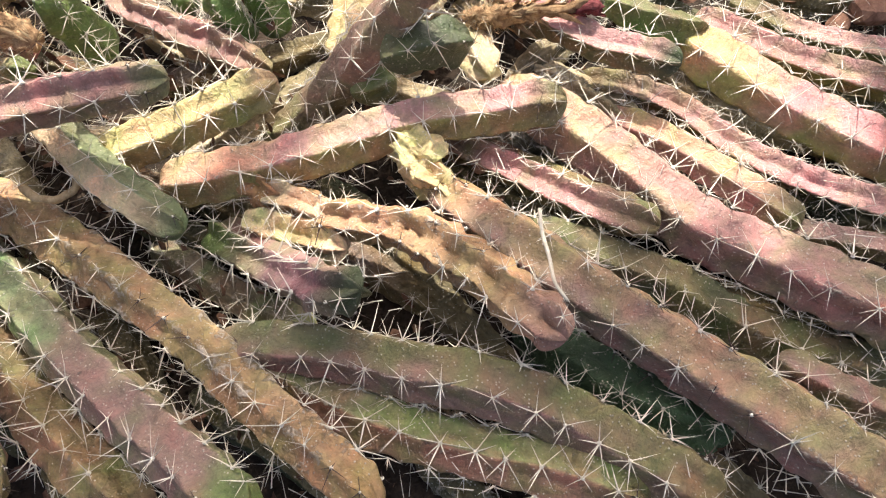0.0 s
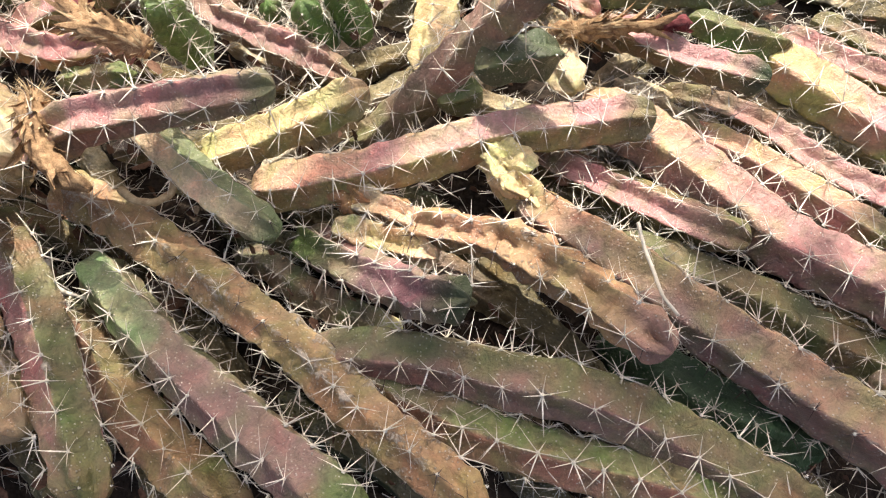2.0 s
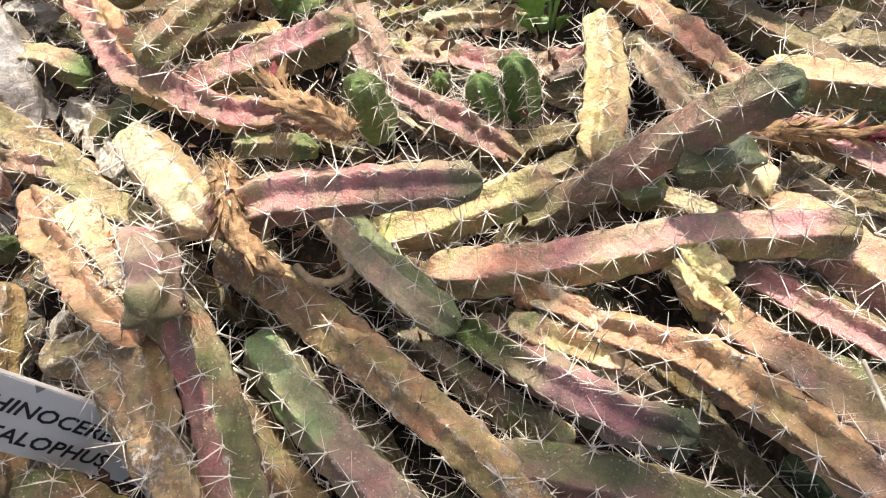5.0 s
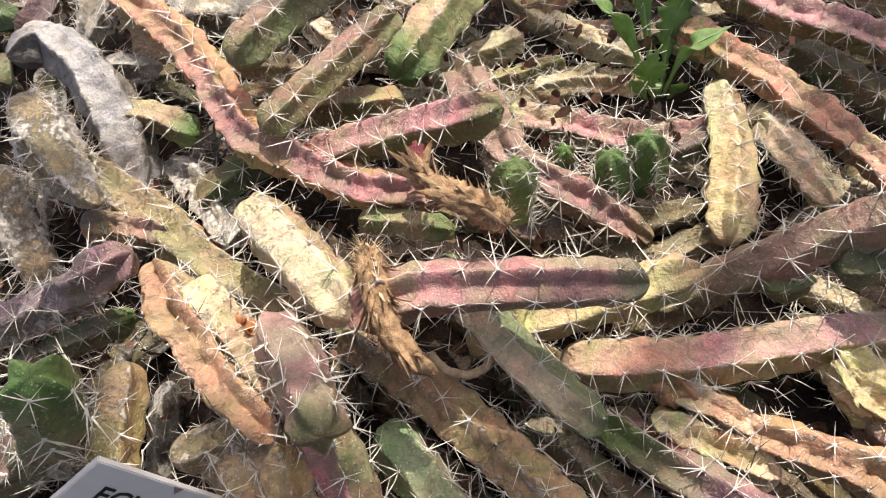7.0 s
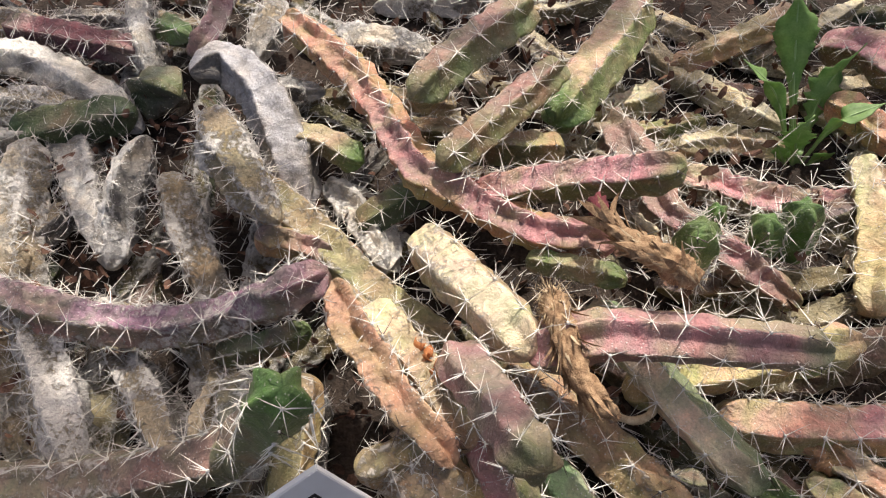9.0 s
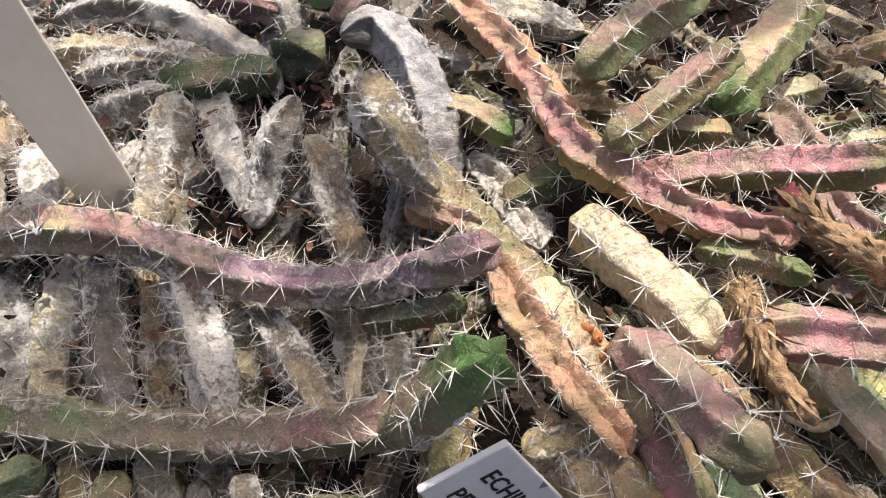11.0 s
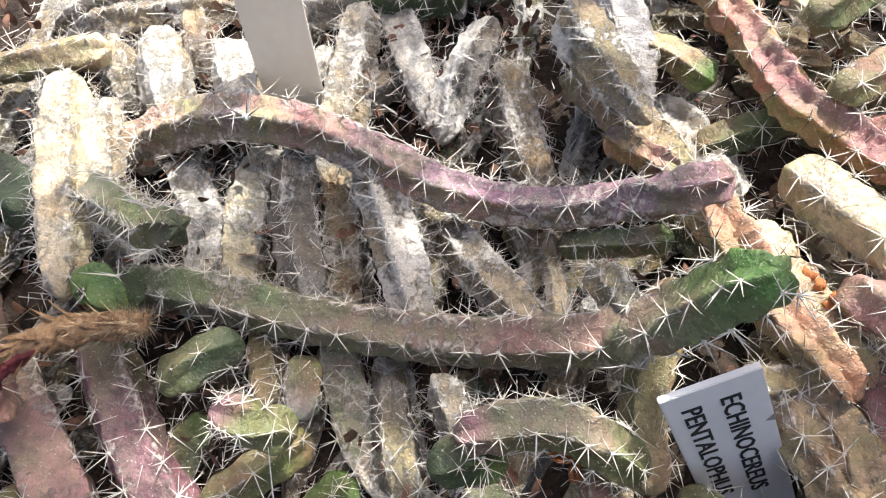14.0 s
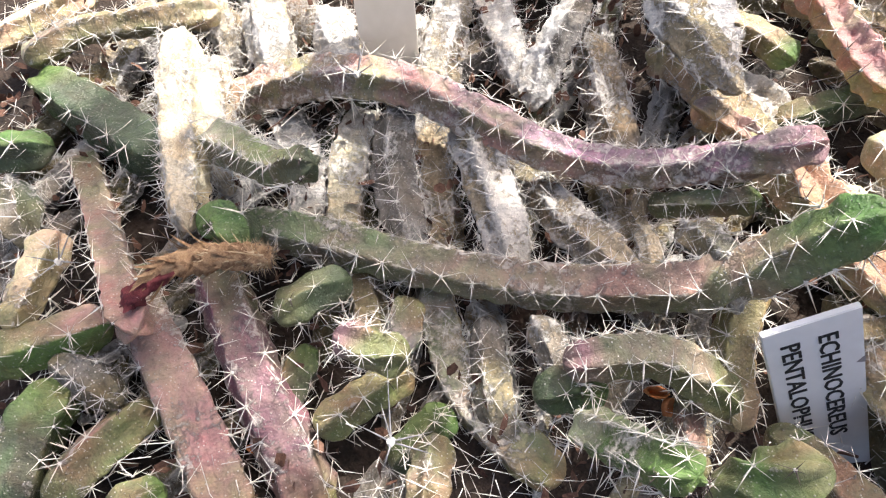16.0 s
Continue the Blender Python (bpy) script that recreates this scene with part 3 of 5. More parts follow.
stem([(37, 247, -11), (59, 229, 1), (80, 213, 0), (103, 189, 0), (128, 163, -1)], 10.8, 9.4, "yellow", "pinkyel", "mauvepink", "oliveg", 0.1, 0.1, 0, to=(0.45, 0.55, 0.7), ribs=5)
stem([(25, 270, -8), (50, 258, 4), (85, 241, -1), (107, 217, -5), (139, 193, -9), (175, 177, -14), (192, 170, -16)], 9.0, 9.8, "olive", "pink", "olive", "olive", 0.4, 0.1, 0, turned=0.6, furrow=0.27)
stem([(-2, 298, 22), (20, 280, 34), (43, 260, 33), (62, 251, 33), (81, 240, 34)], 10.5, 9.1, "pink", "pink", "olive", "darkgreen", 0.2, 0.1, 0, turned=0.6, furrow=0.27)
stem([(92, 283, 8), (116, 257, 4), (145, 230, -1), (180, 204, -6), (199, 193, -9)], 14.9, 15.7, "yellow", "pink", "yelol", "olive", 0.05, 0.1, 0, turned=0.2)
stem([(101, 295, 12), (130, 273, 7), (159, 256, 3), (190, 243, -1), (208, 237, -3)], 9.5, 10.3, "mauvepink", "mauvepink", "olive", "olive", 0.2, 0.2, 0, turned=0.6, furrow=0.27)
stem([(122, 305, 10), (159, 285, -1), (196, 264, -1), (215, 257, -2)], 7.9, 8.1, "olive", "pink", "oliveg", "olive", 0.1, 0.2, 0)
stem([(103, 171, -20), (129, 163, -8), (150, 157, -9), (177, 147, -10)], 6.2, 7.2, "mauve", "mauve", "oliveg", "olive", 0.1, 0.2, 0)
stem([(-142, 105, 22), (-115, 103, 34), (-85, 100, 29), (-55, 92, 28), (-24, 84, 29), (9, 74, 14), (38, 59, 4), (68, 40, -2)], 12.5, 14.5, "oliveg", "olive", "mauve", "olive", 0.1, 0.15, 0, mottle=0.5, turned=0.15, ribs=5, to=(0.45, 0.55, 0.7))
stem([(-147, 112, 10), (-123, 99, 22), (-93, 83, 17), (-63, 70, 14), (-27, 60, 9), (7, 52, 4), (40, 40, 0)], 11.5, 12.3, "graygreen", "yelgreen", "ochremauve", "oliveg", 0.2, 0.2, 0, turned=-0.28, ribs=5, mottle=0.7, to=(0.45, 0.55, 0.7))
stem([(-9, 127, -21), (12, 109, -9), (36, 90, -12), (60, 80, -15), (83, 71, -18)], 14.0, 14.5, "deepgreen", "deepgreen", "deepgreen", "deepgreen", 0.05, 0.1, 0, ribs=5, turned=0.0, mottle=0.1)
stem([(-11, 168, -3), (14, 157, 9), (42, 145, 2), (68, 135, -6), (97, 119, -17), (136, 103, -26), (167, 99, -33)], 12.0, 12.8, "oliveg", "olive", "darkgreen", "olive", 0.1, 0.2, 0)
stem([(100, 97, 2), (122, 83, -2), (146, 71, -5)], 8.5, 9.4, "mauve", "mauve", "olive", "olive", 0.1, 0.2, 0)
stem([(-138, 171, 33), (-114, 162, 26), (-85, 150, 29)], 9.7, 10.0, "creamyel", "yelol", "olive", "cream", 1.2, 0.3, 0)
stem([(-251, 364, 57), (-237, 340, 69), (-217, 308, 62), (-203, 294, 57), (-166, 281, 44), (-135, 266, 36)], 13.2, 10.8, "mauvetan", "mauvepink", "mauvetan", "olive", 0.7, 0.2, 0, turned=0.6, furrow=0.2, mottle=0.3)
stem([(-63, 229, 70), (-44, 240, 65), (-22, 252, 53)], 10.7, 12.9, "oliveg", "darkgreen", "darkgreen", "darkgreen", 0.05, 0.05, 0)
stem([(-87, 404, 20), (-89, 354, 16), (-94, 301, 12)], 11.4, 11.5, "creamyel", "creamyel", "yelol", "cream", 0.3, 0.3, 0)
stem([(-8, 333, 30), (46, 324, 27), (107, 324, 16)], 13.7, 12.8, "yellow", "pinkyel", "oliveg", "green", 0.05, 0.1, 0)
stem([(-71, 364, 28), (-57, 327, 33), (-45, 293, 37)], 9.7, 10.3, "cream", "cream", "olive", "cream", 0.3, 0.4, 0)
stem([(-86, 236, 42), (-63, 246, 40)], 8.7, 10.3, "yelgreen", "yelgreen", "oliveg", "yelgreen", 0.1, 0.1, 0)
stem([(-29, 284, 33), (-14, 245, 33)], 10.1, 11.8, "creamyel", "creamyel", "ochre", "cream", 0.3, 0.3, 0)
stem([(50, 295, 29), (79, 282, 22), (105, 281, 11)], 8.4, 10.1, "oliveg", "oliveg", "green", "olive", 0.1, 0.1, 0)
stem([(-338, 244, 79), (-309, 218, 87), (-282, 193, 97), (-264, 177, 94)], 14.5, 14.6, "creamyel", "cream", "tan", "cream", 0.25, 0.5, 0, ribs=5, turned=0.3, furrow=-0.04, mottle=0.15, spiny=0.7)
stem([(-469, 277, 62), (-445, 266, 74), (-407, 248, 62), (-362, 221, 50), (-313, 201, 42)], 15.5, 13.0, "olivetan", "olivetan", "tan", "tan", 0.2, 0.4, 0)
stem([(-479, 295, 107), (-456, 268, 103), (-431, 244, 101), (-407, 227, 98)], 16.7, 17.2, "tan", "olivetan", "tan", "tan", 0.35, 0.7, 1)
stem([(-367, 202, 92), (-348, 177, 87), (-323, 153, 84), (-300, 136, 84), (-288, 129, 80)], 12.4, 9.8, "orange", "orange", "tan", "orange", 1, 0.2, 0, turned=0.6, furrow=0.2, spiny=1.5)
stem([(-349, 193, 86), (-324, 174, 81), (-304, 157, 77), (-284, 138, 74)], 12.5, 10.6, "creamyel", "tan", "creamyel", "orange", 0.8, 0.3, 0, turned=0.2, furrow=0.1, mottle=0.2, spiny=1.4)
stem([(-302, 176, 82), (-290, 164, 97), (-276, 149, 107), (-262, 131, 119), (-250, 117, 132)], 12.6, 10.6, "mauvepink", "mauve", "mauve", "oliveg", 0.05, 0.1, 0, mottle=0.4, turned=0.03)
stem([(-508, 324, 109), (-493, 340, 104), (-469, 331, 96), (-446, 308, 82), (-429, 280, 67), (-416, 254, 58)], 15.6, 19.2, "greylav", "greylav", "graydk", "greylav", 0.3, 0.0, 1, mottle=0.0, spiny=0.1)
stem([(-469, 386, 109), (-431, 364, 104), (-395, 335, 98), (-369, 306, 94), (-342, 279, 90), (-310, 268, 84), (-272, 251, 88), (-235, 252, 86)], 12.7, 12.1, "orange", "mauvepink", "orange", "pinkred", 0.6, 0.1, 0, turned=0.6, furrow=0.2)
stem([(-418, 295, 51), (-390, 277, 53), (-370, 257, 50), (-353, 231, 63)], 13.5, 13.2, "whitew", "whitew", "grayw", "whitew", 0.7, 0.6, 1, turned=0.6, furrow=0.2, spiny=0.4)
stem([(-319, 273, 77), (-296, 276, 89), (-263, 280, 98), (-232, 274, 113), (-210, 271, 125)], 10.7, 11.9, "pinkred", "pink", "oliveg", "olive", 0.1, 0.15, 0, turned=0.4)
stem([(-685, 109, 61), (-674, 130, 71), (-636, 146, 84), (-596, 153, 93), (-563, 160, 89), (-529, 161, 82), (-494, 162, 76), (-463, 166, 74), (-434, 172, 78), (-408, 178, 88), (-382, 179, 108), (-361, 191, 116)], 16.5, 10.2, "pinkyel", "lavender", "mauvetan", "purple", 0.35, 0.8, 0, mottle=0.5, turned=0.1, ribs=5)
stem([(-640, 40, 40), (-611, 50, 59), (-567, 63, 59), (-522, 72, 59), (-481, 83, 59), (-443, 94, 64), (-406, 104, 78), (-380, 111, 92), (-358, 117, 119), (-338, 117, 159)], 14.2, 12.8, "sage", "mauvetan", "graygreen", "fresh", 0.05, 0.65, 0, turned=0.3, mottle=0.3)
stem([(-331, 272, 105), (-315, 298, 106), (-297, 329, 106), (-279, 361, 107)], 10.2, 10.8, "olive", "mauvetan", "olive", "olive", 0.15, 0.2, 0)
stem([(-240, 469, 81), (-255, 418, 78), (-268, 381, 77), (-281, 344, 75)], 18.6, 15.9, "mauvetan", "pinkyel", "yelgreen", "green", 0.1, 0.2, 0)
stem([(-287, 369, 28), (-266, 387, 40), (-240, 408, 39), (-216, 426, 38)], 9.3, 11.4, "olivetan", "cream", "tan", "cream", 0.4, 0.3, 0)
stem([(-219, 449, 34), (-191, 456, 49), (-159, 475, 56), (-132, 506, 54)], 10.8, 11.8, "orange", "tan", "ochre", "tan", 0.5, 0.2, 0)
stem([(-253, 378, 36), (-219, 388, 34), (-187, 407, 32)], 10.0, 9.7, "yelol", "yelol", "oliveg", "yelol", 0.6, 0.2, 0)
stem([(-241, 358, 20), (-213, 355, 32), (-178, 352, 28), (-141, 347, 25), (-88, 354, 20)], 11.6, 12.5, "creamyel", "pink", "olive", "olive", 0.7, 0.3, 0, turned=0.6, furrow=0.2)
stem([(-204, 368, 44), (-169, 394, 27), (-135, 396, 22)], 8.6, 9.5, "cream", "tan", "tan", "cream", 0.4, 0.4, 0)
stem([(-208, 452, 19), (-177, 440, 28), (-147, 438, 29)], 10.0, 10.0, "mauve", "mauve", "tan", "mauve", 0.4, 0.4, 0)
stem([(-204, 251, 74), (-202, 239, 109), (-200, 239, 125)], 11.8, 10.0, "oliveg", "green", "green", "green", 0, 0.05, 0, mottle=0.3, spiny=1.7)
stem([(-156, 298, 29), (-158, 296, 50), (-160, 294, 70)], 10.3, 9.7, "green", "yelgreen", "green", "fresh", 0, 0.05, 0, mottle=0.3, spiny=1.7)
stem([(-138, 301, 27), (-139, 307, 48), (-142, 303, 74)], 11.4, 10.6, "green", "yelgreen", "green", "fresh", 0, 0.05, 0, mottle=0.3, spiny=1.7)
stem([(-185, 307, 34), (-184, 305, 49), (-183, 303, 64)], 7.8, 7.5, "green", "green", "darkgreen", "green", 0, 0.05, 0, spiny=1.7)
stem([(-96, 381, 37), (-91, 340, 33), (-92, 306, 30), (-96, 271, 27)], 11.9, 14.5, "creamyel", "yellow", "tan", "creamyel", 0.3, 0.25, 0, mottle=0.15)
stem([(-79, 369, 30), (-60, 346, 25), (-43, 296, 36)], 11.4, 11.4, "creamyel", "creamyel", "yelol", "cream", 0.2, 0.4, 0)
stem([(-119, 412, 53), (-102, 404, 50), (-84, 391, 47), (-61, 369, 44), (-37, 342, 39), (-15, 318, 35), (3, 300, 32)], 11.7, 11.3, "orange", "pinkyel", "orange", "pinkred", 0.6, 0.2, 0, turned=0.6, furrow=0.2)
stem([(-122, 463, 57), (-101, 445, 69), (-79, 426, 65), (-55, 411, 62), (-26, 401, 59), (7, 389, 55), (39, 380, 51), (70, 373, 48)], 12.2, 12.3, "pink", "pink", "olive", "pink", 0.6, 0.2, 0, turned=0.6, furrow=0.2)
stem([(-55, 496, 47), (-36, 484, 45), (-7, 465, 41), (28, 445, 37)], 10.4, 10.5, "tan", "ochre", "tan", "tan", 0.4, 0.3, 0)
stem([(-52, 408, 42), (-27, 393, 35), (-4, 370, 33), (18, 348, 31), (41, 326, 29)], 11.5, 10.7, "olive", "olive", "darkgreen", "olive", 0.2, 0.1, 0)
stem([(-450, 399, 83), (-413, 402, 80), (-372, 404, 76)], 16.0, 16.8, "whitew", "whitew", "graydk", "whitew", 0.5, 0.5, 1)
stem([(-353, 305, 120), (-338, 341, 119), (-320, 376, 117), (-306, 404, 115)], 13.0, 14.7, "olive", "mauvetan", "oliveg", "olive", 0.15, 0.2, 0)
stem([(-411, 360, 71), (-379, 362, 68), (-348, 364, 65)], 8.9, 9.3, "tan", "olivetan", "tan", "tan", 0.4, 0.3, 0)
stem([(-389, 322, 78), (-364, 325, 79), (-334, 322, 85)], 8.2, 8.4, "tan", "olivetan", "oliveg", "tan", 0.4, 0.3, 0)
stem([(-437, 305, 84), (-414, 304, 80), (-389, 296, 74)], 8.7, 11.7, "tan", "tan", "olive", "green", 0.1, 0.2, 0)
stem([(-469, 345, 84), (-451, 346, 81), (-433, 351, 79)], 13.0, 14.3, "grayw", "whitew", "graydk", "whitew", 0.6, 0.5, 1)
stem([(-279, 239, 79), (-254, 235, 83), (-229, 228, 89)], 7.2, 7.0, "yelgreen", "yelgreen", "oliveg", "green", 0.1, 0.1, 0)
stem([(-344, 313, 77), (-306, 314, 81), (-271, 319, 81)], 10.6, 10.2, "olive", "yelol", "oliveg", "yelol", 0.2, 0.2, 0)
stem([(-533, 332, 80), (-551, 335, 80), (-573, 334, 80)], 19.5, 22.4, "oliveg", "dark", "dark", "darkgreen", 0, 0.1, 0)
stem([(-559, 316, 78), (-599, 296, 79), (-632, 276, 82)], 16.4, 16.2, "darkgreen", "oliveg", "darkgreen", "darkgreen", 0.05, 0.1, 0)
stem([(-738, 306, 98), (-701, 330, 98), (-658, 338, 94), (-616, 330, 88), (-581, 318, 81), (-558, 310, 65)], 14.9, 14.4, "greylav", "whitew", "graydk", "greylav", 0.2, 0.05, 1, mottle=0.0, spiny=0.35)
stem([(-690, 367, 101), (-635, 365, 95), (-573, 362, 90)], 12.1, 12.1, "mauve", "purplered", "purpledk", "mauve", 0.3, 0.1, 0)
stem([(-745, 330, 102), (-720, 351, 102), (-695, 370, 102), (-675, 386, 90)], 15.3, 14.4, "cream", "cream", "tan", "cream", 0.3, 0.4, 1)
stem([(-740, 276, 80), (-713, 284, 92), (-666, 298, 90), (-615, 304, 85), (-590, 307, 70)], 12.8, 12.6, "cream", "tan", "tan", "cream", 0.4, 0.4, 1)
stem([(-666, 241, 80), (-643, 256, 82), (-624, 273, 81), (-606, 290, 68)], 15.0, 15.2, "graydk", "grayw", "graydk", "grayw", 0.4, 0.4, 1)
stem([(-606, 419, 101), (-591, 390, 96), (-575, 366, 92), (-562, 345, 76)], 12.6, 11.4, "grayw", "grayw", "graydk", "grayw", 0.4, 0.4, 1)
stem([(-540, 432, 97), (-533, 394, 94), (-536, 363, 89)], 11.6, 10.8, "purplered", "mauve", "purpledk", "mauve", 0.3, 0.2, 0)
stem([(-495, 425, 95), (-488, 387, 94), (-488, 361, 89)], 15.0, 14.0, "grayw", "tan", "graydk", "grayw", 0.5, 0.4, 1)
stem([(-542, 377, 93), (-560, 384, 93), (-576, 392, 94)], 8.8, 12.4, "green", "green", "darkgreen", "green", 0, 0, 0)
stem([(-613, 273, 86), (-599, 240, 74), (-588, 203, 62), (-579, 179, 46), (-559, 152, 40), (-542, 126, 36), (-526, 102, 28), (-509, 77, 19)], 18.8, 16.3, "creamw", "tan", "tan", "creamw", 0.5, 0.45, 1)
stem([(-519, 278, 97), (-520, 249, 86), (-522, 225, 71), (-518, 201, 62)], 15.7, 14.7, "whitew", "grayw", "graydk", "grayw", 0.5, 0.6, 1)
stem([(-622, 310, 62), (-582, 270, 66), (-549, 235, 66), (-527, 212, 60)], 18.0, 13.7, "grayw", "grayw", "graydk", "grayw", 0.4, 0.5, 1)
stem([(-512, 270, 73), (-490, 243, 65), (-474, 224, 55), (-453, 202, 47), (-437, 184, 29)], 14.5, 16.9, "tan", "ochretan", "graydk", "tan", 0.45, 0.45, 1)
stem([(-619, 164, 45), (-607, 138, 57), (-593, 107, 53), (-575, 78, 49), (-562, 57, 34)], 15.7, 14.9, "grayw", "creamyel", "tan", "cream", 0.2, 0.4, 1)
stem([(-551, 177, 57), (-532, 157, 69), (-510, 134, 65), (-486, 109, 61), (-469, 91, 46)], 15.4, 14.9, "tan", "tan", "graydk", "tan", 0.4, 0.8, 1)
stem([(-526, 207, 22), (-515, 181, 34), (-499, 145, 33), (-485, 110, 35), (-475, 87, 23)], 19.8, 18.4, "tan", "olivetan", "olivetan", "tan", 0.3, 0.6, 1)
stem([(-504, 164, 35), (-480, 149, 51), (-452, 132, 56), (-419, 109, 73), (-401, 96, 61)], 12.1, 11.3, "mauvetan", "tan", "graydk", "mauvetan", 0.4, 0.5, 1)
stem([(-477, 202, 33), (-458, 182, 45), (-436, 159, 41), (-418, 133, 38), (-404, 113, 23)], 14.7, 14.4, "tan", "tan", "olivetan", "tan", 0.3, 0.5, 1)
stem([(-433, 165, 66), (-427, 154, 54), (-411, 122, 76), (-402, 103, 64)], 5.9, 5.5, "tan", "cream", "tan", "tan", 0.5, 0.3, 1)
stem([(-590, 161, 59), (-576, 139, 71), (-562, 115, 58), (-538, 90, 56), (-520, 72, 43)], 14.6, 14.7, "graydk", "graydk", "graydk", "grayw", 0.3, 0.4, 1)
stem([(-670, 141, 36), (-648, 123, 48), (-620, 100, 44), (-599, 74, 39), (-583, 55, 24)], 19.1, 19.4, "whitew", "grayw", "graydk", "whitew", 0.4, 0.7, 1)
stem([(-722, 196, 89), (-695, 169, 84), (-664, 136, 78)], 20.3, 19.5, "whitew", "whitew", "cream", "whitew", 0.3, 0.6, 1, mottle=0.3, spiny=0.4)
stem([(-690, 219, 70), (-643, 176, 84), (-614, 148, 88)], 16.6, 14.9, "whitew", "whitew", "cream", "whitew", 0.3, 0.6, 1, mottle=0.3)
stem([(-805, 175, 79), (-788, 196, 91), (-766, 223, 90), (-734, 248, 89), (-715, 264, 75)], 12.9, 13.7, "cream", "cream", "tan", "cream", 0.3, 0.5, 1)
stem([(-788, 171, 76), (-766, 189, 88), (-741, 210, 85), (-715, 233, 83), (-696, 250, 69)], 11.4, 12.4, "tan", "tan", "tan", "tan", 0.3, 0.5, 1)
stem([(-715, 133, 82), (-693, 107, 78), (-664, 78, 73), (-646, 61, 57)], 14.9, 13.5, "whitew", "cream", "tan", "cream", 0.3, 0.6, 1)
stem([(-724, 233, 84), (-706, 209, 74), (-692, 190, 54)], 14.1, 13.2, "tan", "orange", "tan", "tan", 0.3, 0.4, 1)
stem([(-757, 180, 84), (-730, 161, 76), (-710, 148, 58)], 16.3, 15.0, "cream", "cream", "tan", "cream", 0.4, 0.5, 1)
stem([(-615, 235, 76), (-610, 205, 80)], 14.5, 13.8, "whitew", "cream", "tan", "whitew", 0.5, 0.6, 1)
stem([(-693, 269, 88), (-663, 288, 89), (-626, 304, 87)], 11.4, 12.7, "cream", "tan", "tan", "cream", 0.3, 0.5, 1)
stem([(-430, 229, 79), (-408, 233, 70), (-389, 236, 62)], 9.2, 10.4, "mauve", "mauvepink", "ochre", "mauve", 0.8, 0.3, 0)
stem([(-427, 163, 61), (-401, 167, 74), (-376, 179, 78)], 8.2, 8.1, "oliveg", "graygreen", "oliveg", "green", 0.2, 0.3, 0)
stem([(-385, 263, 53), (-366, 276, 62), (-339, 298, 68)], 11.4, 11.1, "olive", "oliveg", "darkgreen", "olive", 0.1, 0.1, 0)
stem([(-405, 150, 70), (-380, 118, 98), (-367, 102, 86)], 10.9, 9.0, "tan", "graygreen", "graydk", "grayw", 0.3, 0.4, 1)
stem([(-623, 20, 56), (-589, -1, 54), (-565, -17, 47), (-539, -32, 36), (-511, -49, 26), (-497, -57, 20)], 15.2, 16.4, "oliveg", "purple", "purple", "olive", 0.15, 0.55, 0, mottle=0.4, turned=0.03, to=(0.45, 0.55, 0.7))
stem([(-666, -7, 52), (-628, -26, 55), (-592, -44, 51), (-564, -59, 38), (-540, -72, 34), (-524, -80, 32)], 16.0, 17.3, "graygreen", "mauvepink", "mauve", "olive", 0.15, 0.6, 0, mottle=0.4, turned=0.03, to=(0.45, 0.55, 0.7))
stem([(-752, 40, 58), (-710, 18, 66), (-667, -6, 72), (-623, -28, 85), (-596, -40, 94)], 11.2, 11.6, "oliveg", "mauvetan", "mauvepink", "mauvepink", 0.1, 0.3, 0, mottle=0.4, turned=0.15, to=(0.45, 0.55, 0.7))
stem([(-545, 47, 60), (-557, 28, 60), (-564, 7, 61)], 11.2, 11.9, "darkgreen", "oliveg", "darkgreen", "oliveg", 0.05, 0.02, 0, mottle=0.1)
stem([(-490, 18, 66), (-504, 12, 80), (-520, 7, 87)], 11.0, 11.0, "olive", "olive", "oliveg", "purple", 0.05, 0.1, 0, spiny=1.6, mottle=0.3)
stem([(-518, 57, 47), (-511, 44, 46), (-502, 29, 45)], 12.6, 12.5, "graygreen", "graygreen", "olive", "grayw", 0.1, 0.9, 0, mottle=0.4, spiny=1.3)
stem([(-518, -26, 41), (-509, -1, 39), (-496, 26, 39)], 10.6, 11.2, "olivetan", "yelol", "oliveg", "yelol", 0.1, 0.2, 0)
stem([(-516, 77, 36), (-483, 43, 26), (-458, 29, 24), (-429, 20, 25), (-406, 18, 25)], 13.5, 15.2, "olivew", "olivew", "olivetan", "olivetan", 0.1, 0.9, 0, mottle=0.3)
stem([(-352, 70, 66), (-383, 66, 89), (-403, 58, 90), (-423, 42, 90)], 10.5, 10.7, "oliveg", "graygreen", "oliveg", "purple", 0.05, 0.2, 0, spiny=1.5)
stem([(-368, 155, 81), (-366, 134, 74), (-364, 113, 67), (-359, 92, 60), (-346, 68, 50)], 10.8, 11.2, "ochretan", "olivetan", "ochre", "tan", 0.25, 0.35, 0)
stem([(-374, 73, 59), (-365, 52, 60), (-355, 33, 59)], 7.0, 7.2, "oliveg", "mauvetan", "olive", "olive", 0.2, 0.3, 0)
stem([(-329, 115, 82), (-311, 131, 72), (-293, 126, 71), (-279, 109, 71), (-271, 91, 67)], 8.7, 10.6, "tan", "ochretan", "ochre", "tan", 0.35, 0.7, 0)
stem([(-476, 66, 48), (-462, 48, 41), (-449, 31, 38), (-434, 12, 21)], 12.0, 11.3, "graydk", "olivetan", "graydk", "tan", 0.3, 0.3, 1)
stem([(-451, 73, 58), (-429, 53, 66), (-412, 36, 54)], 9.5, 10.0, "tan", "graydk", "graydk", "tan", 0.4, 0.5, 1)
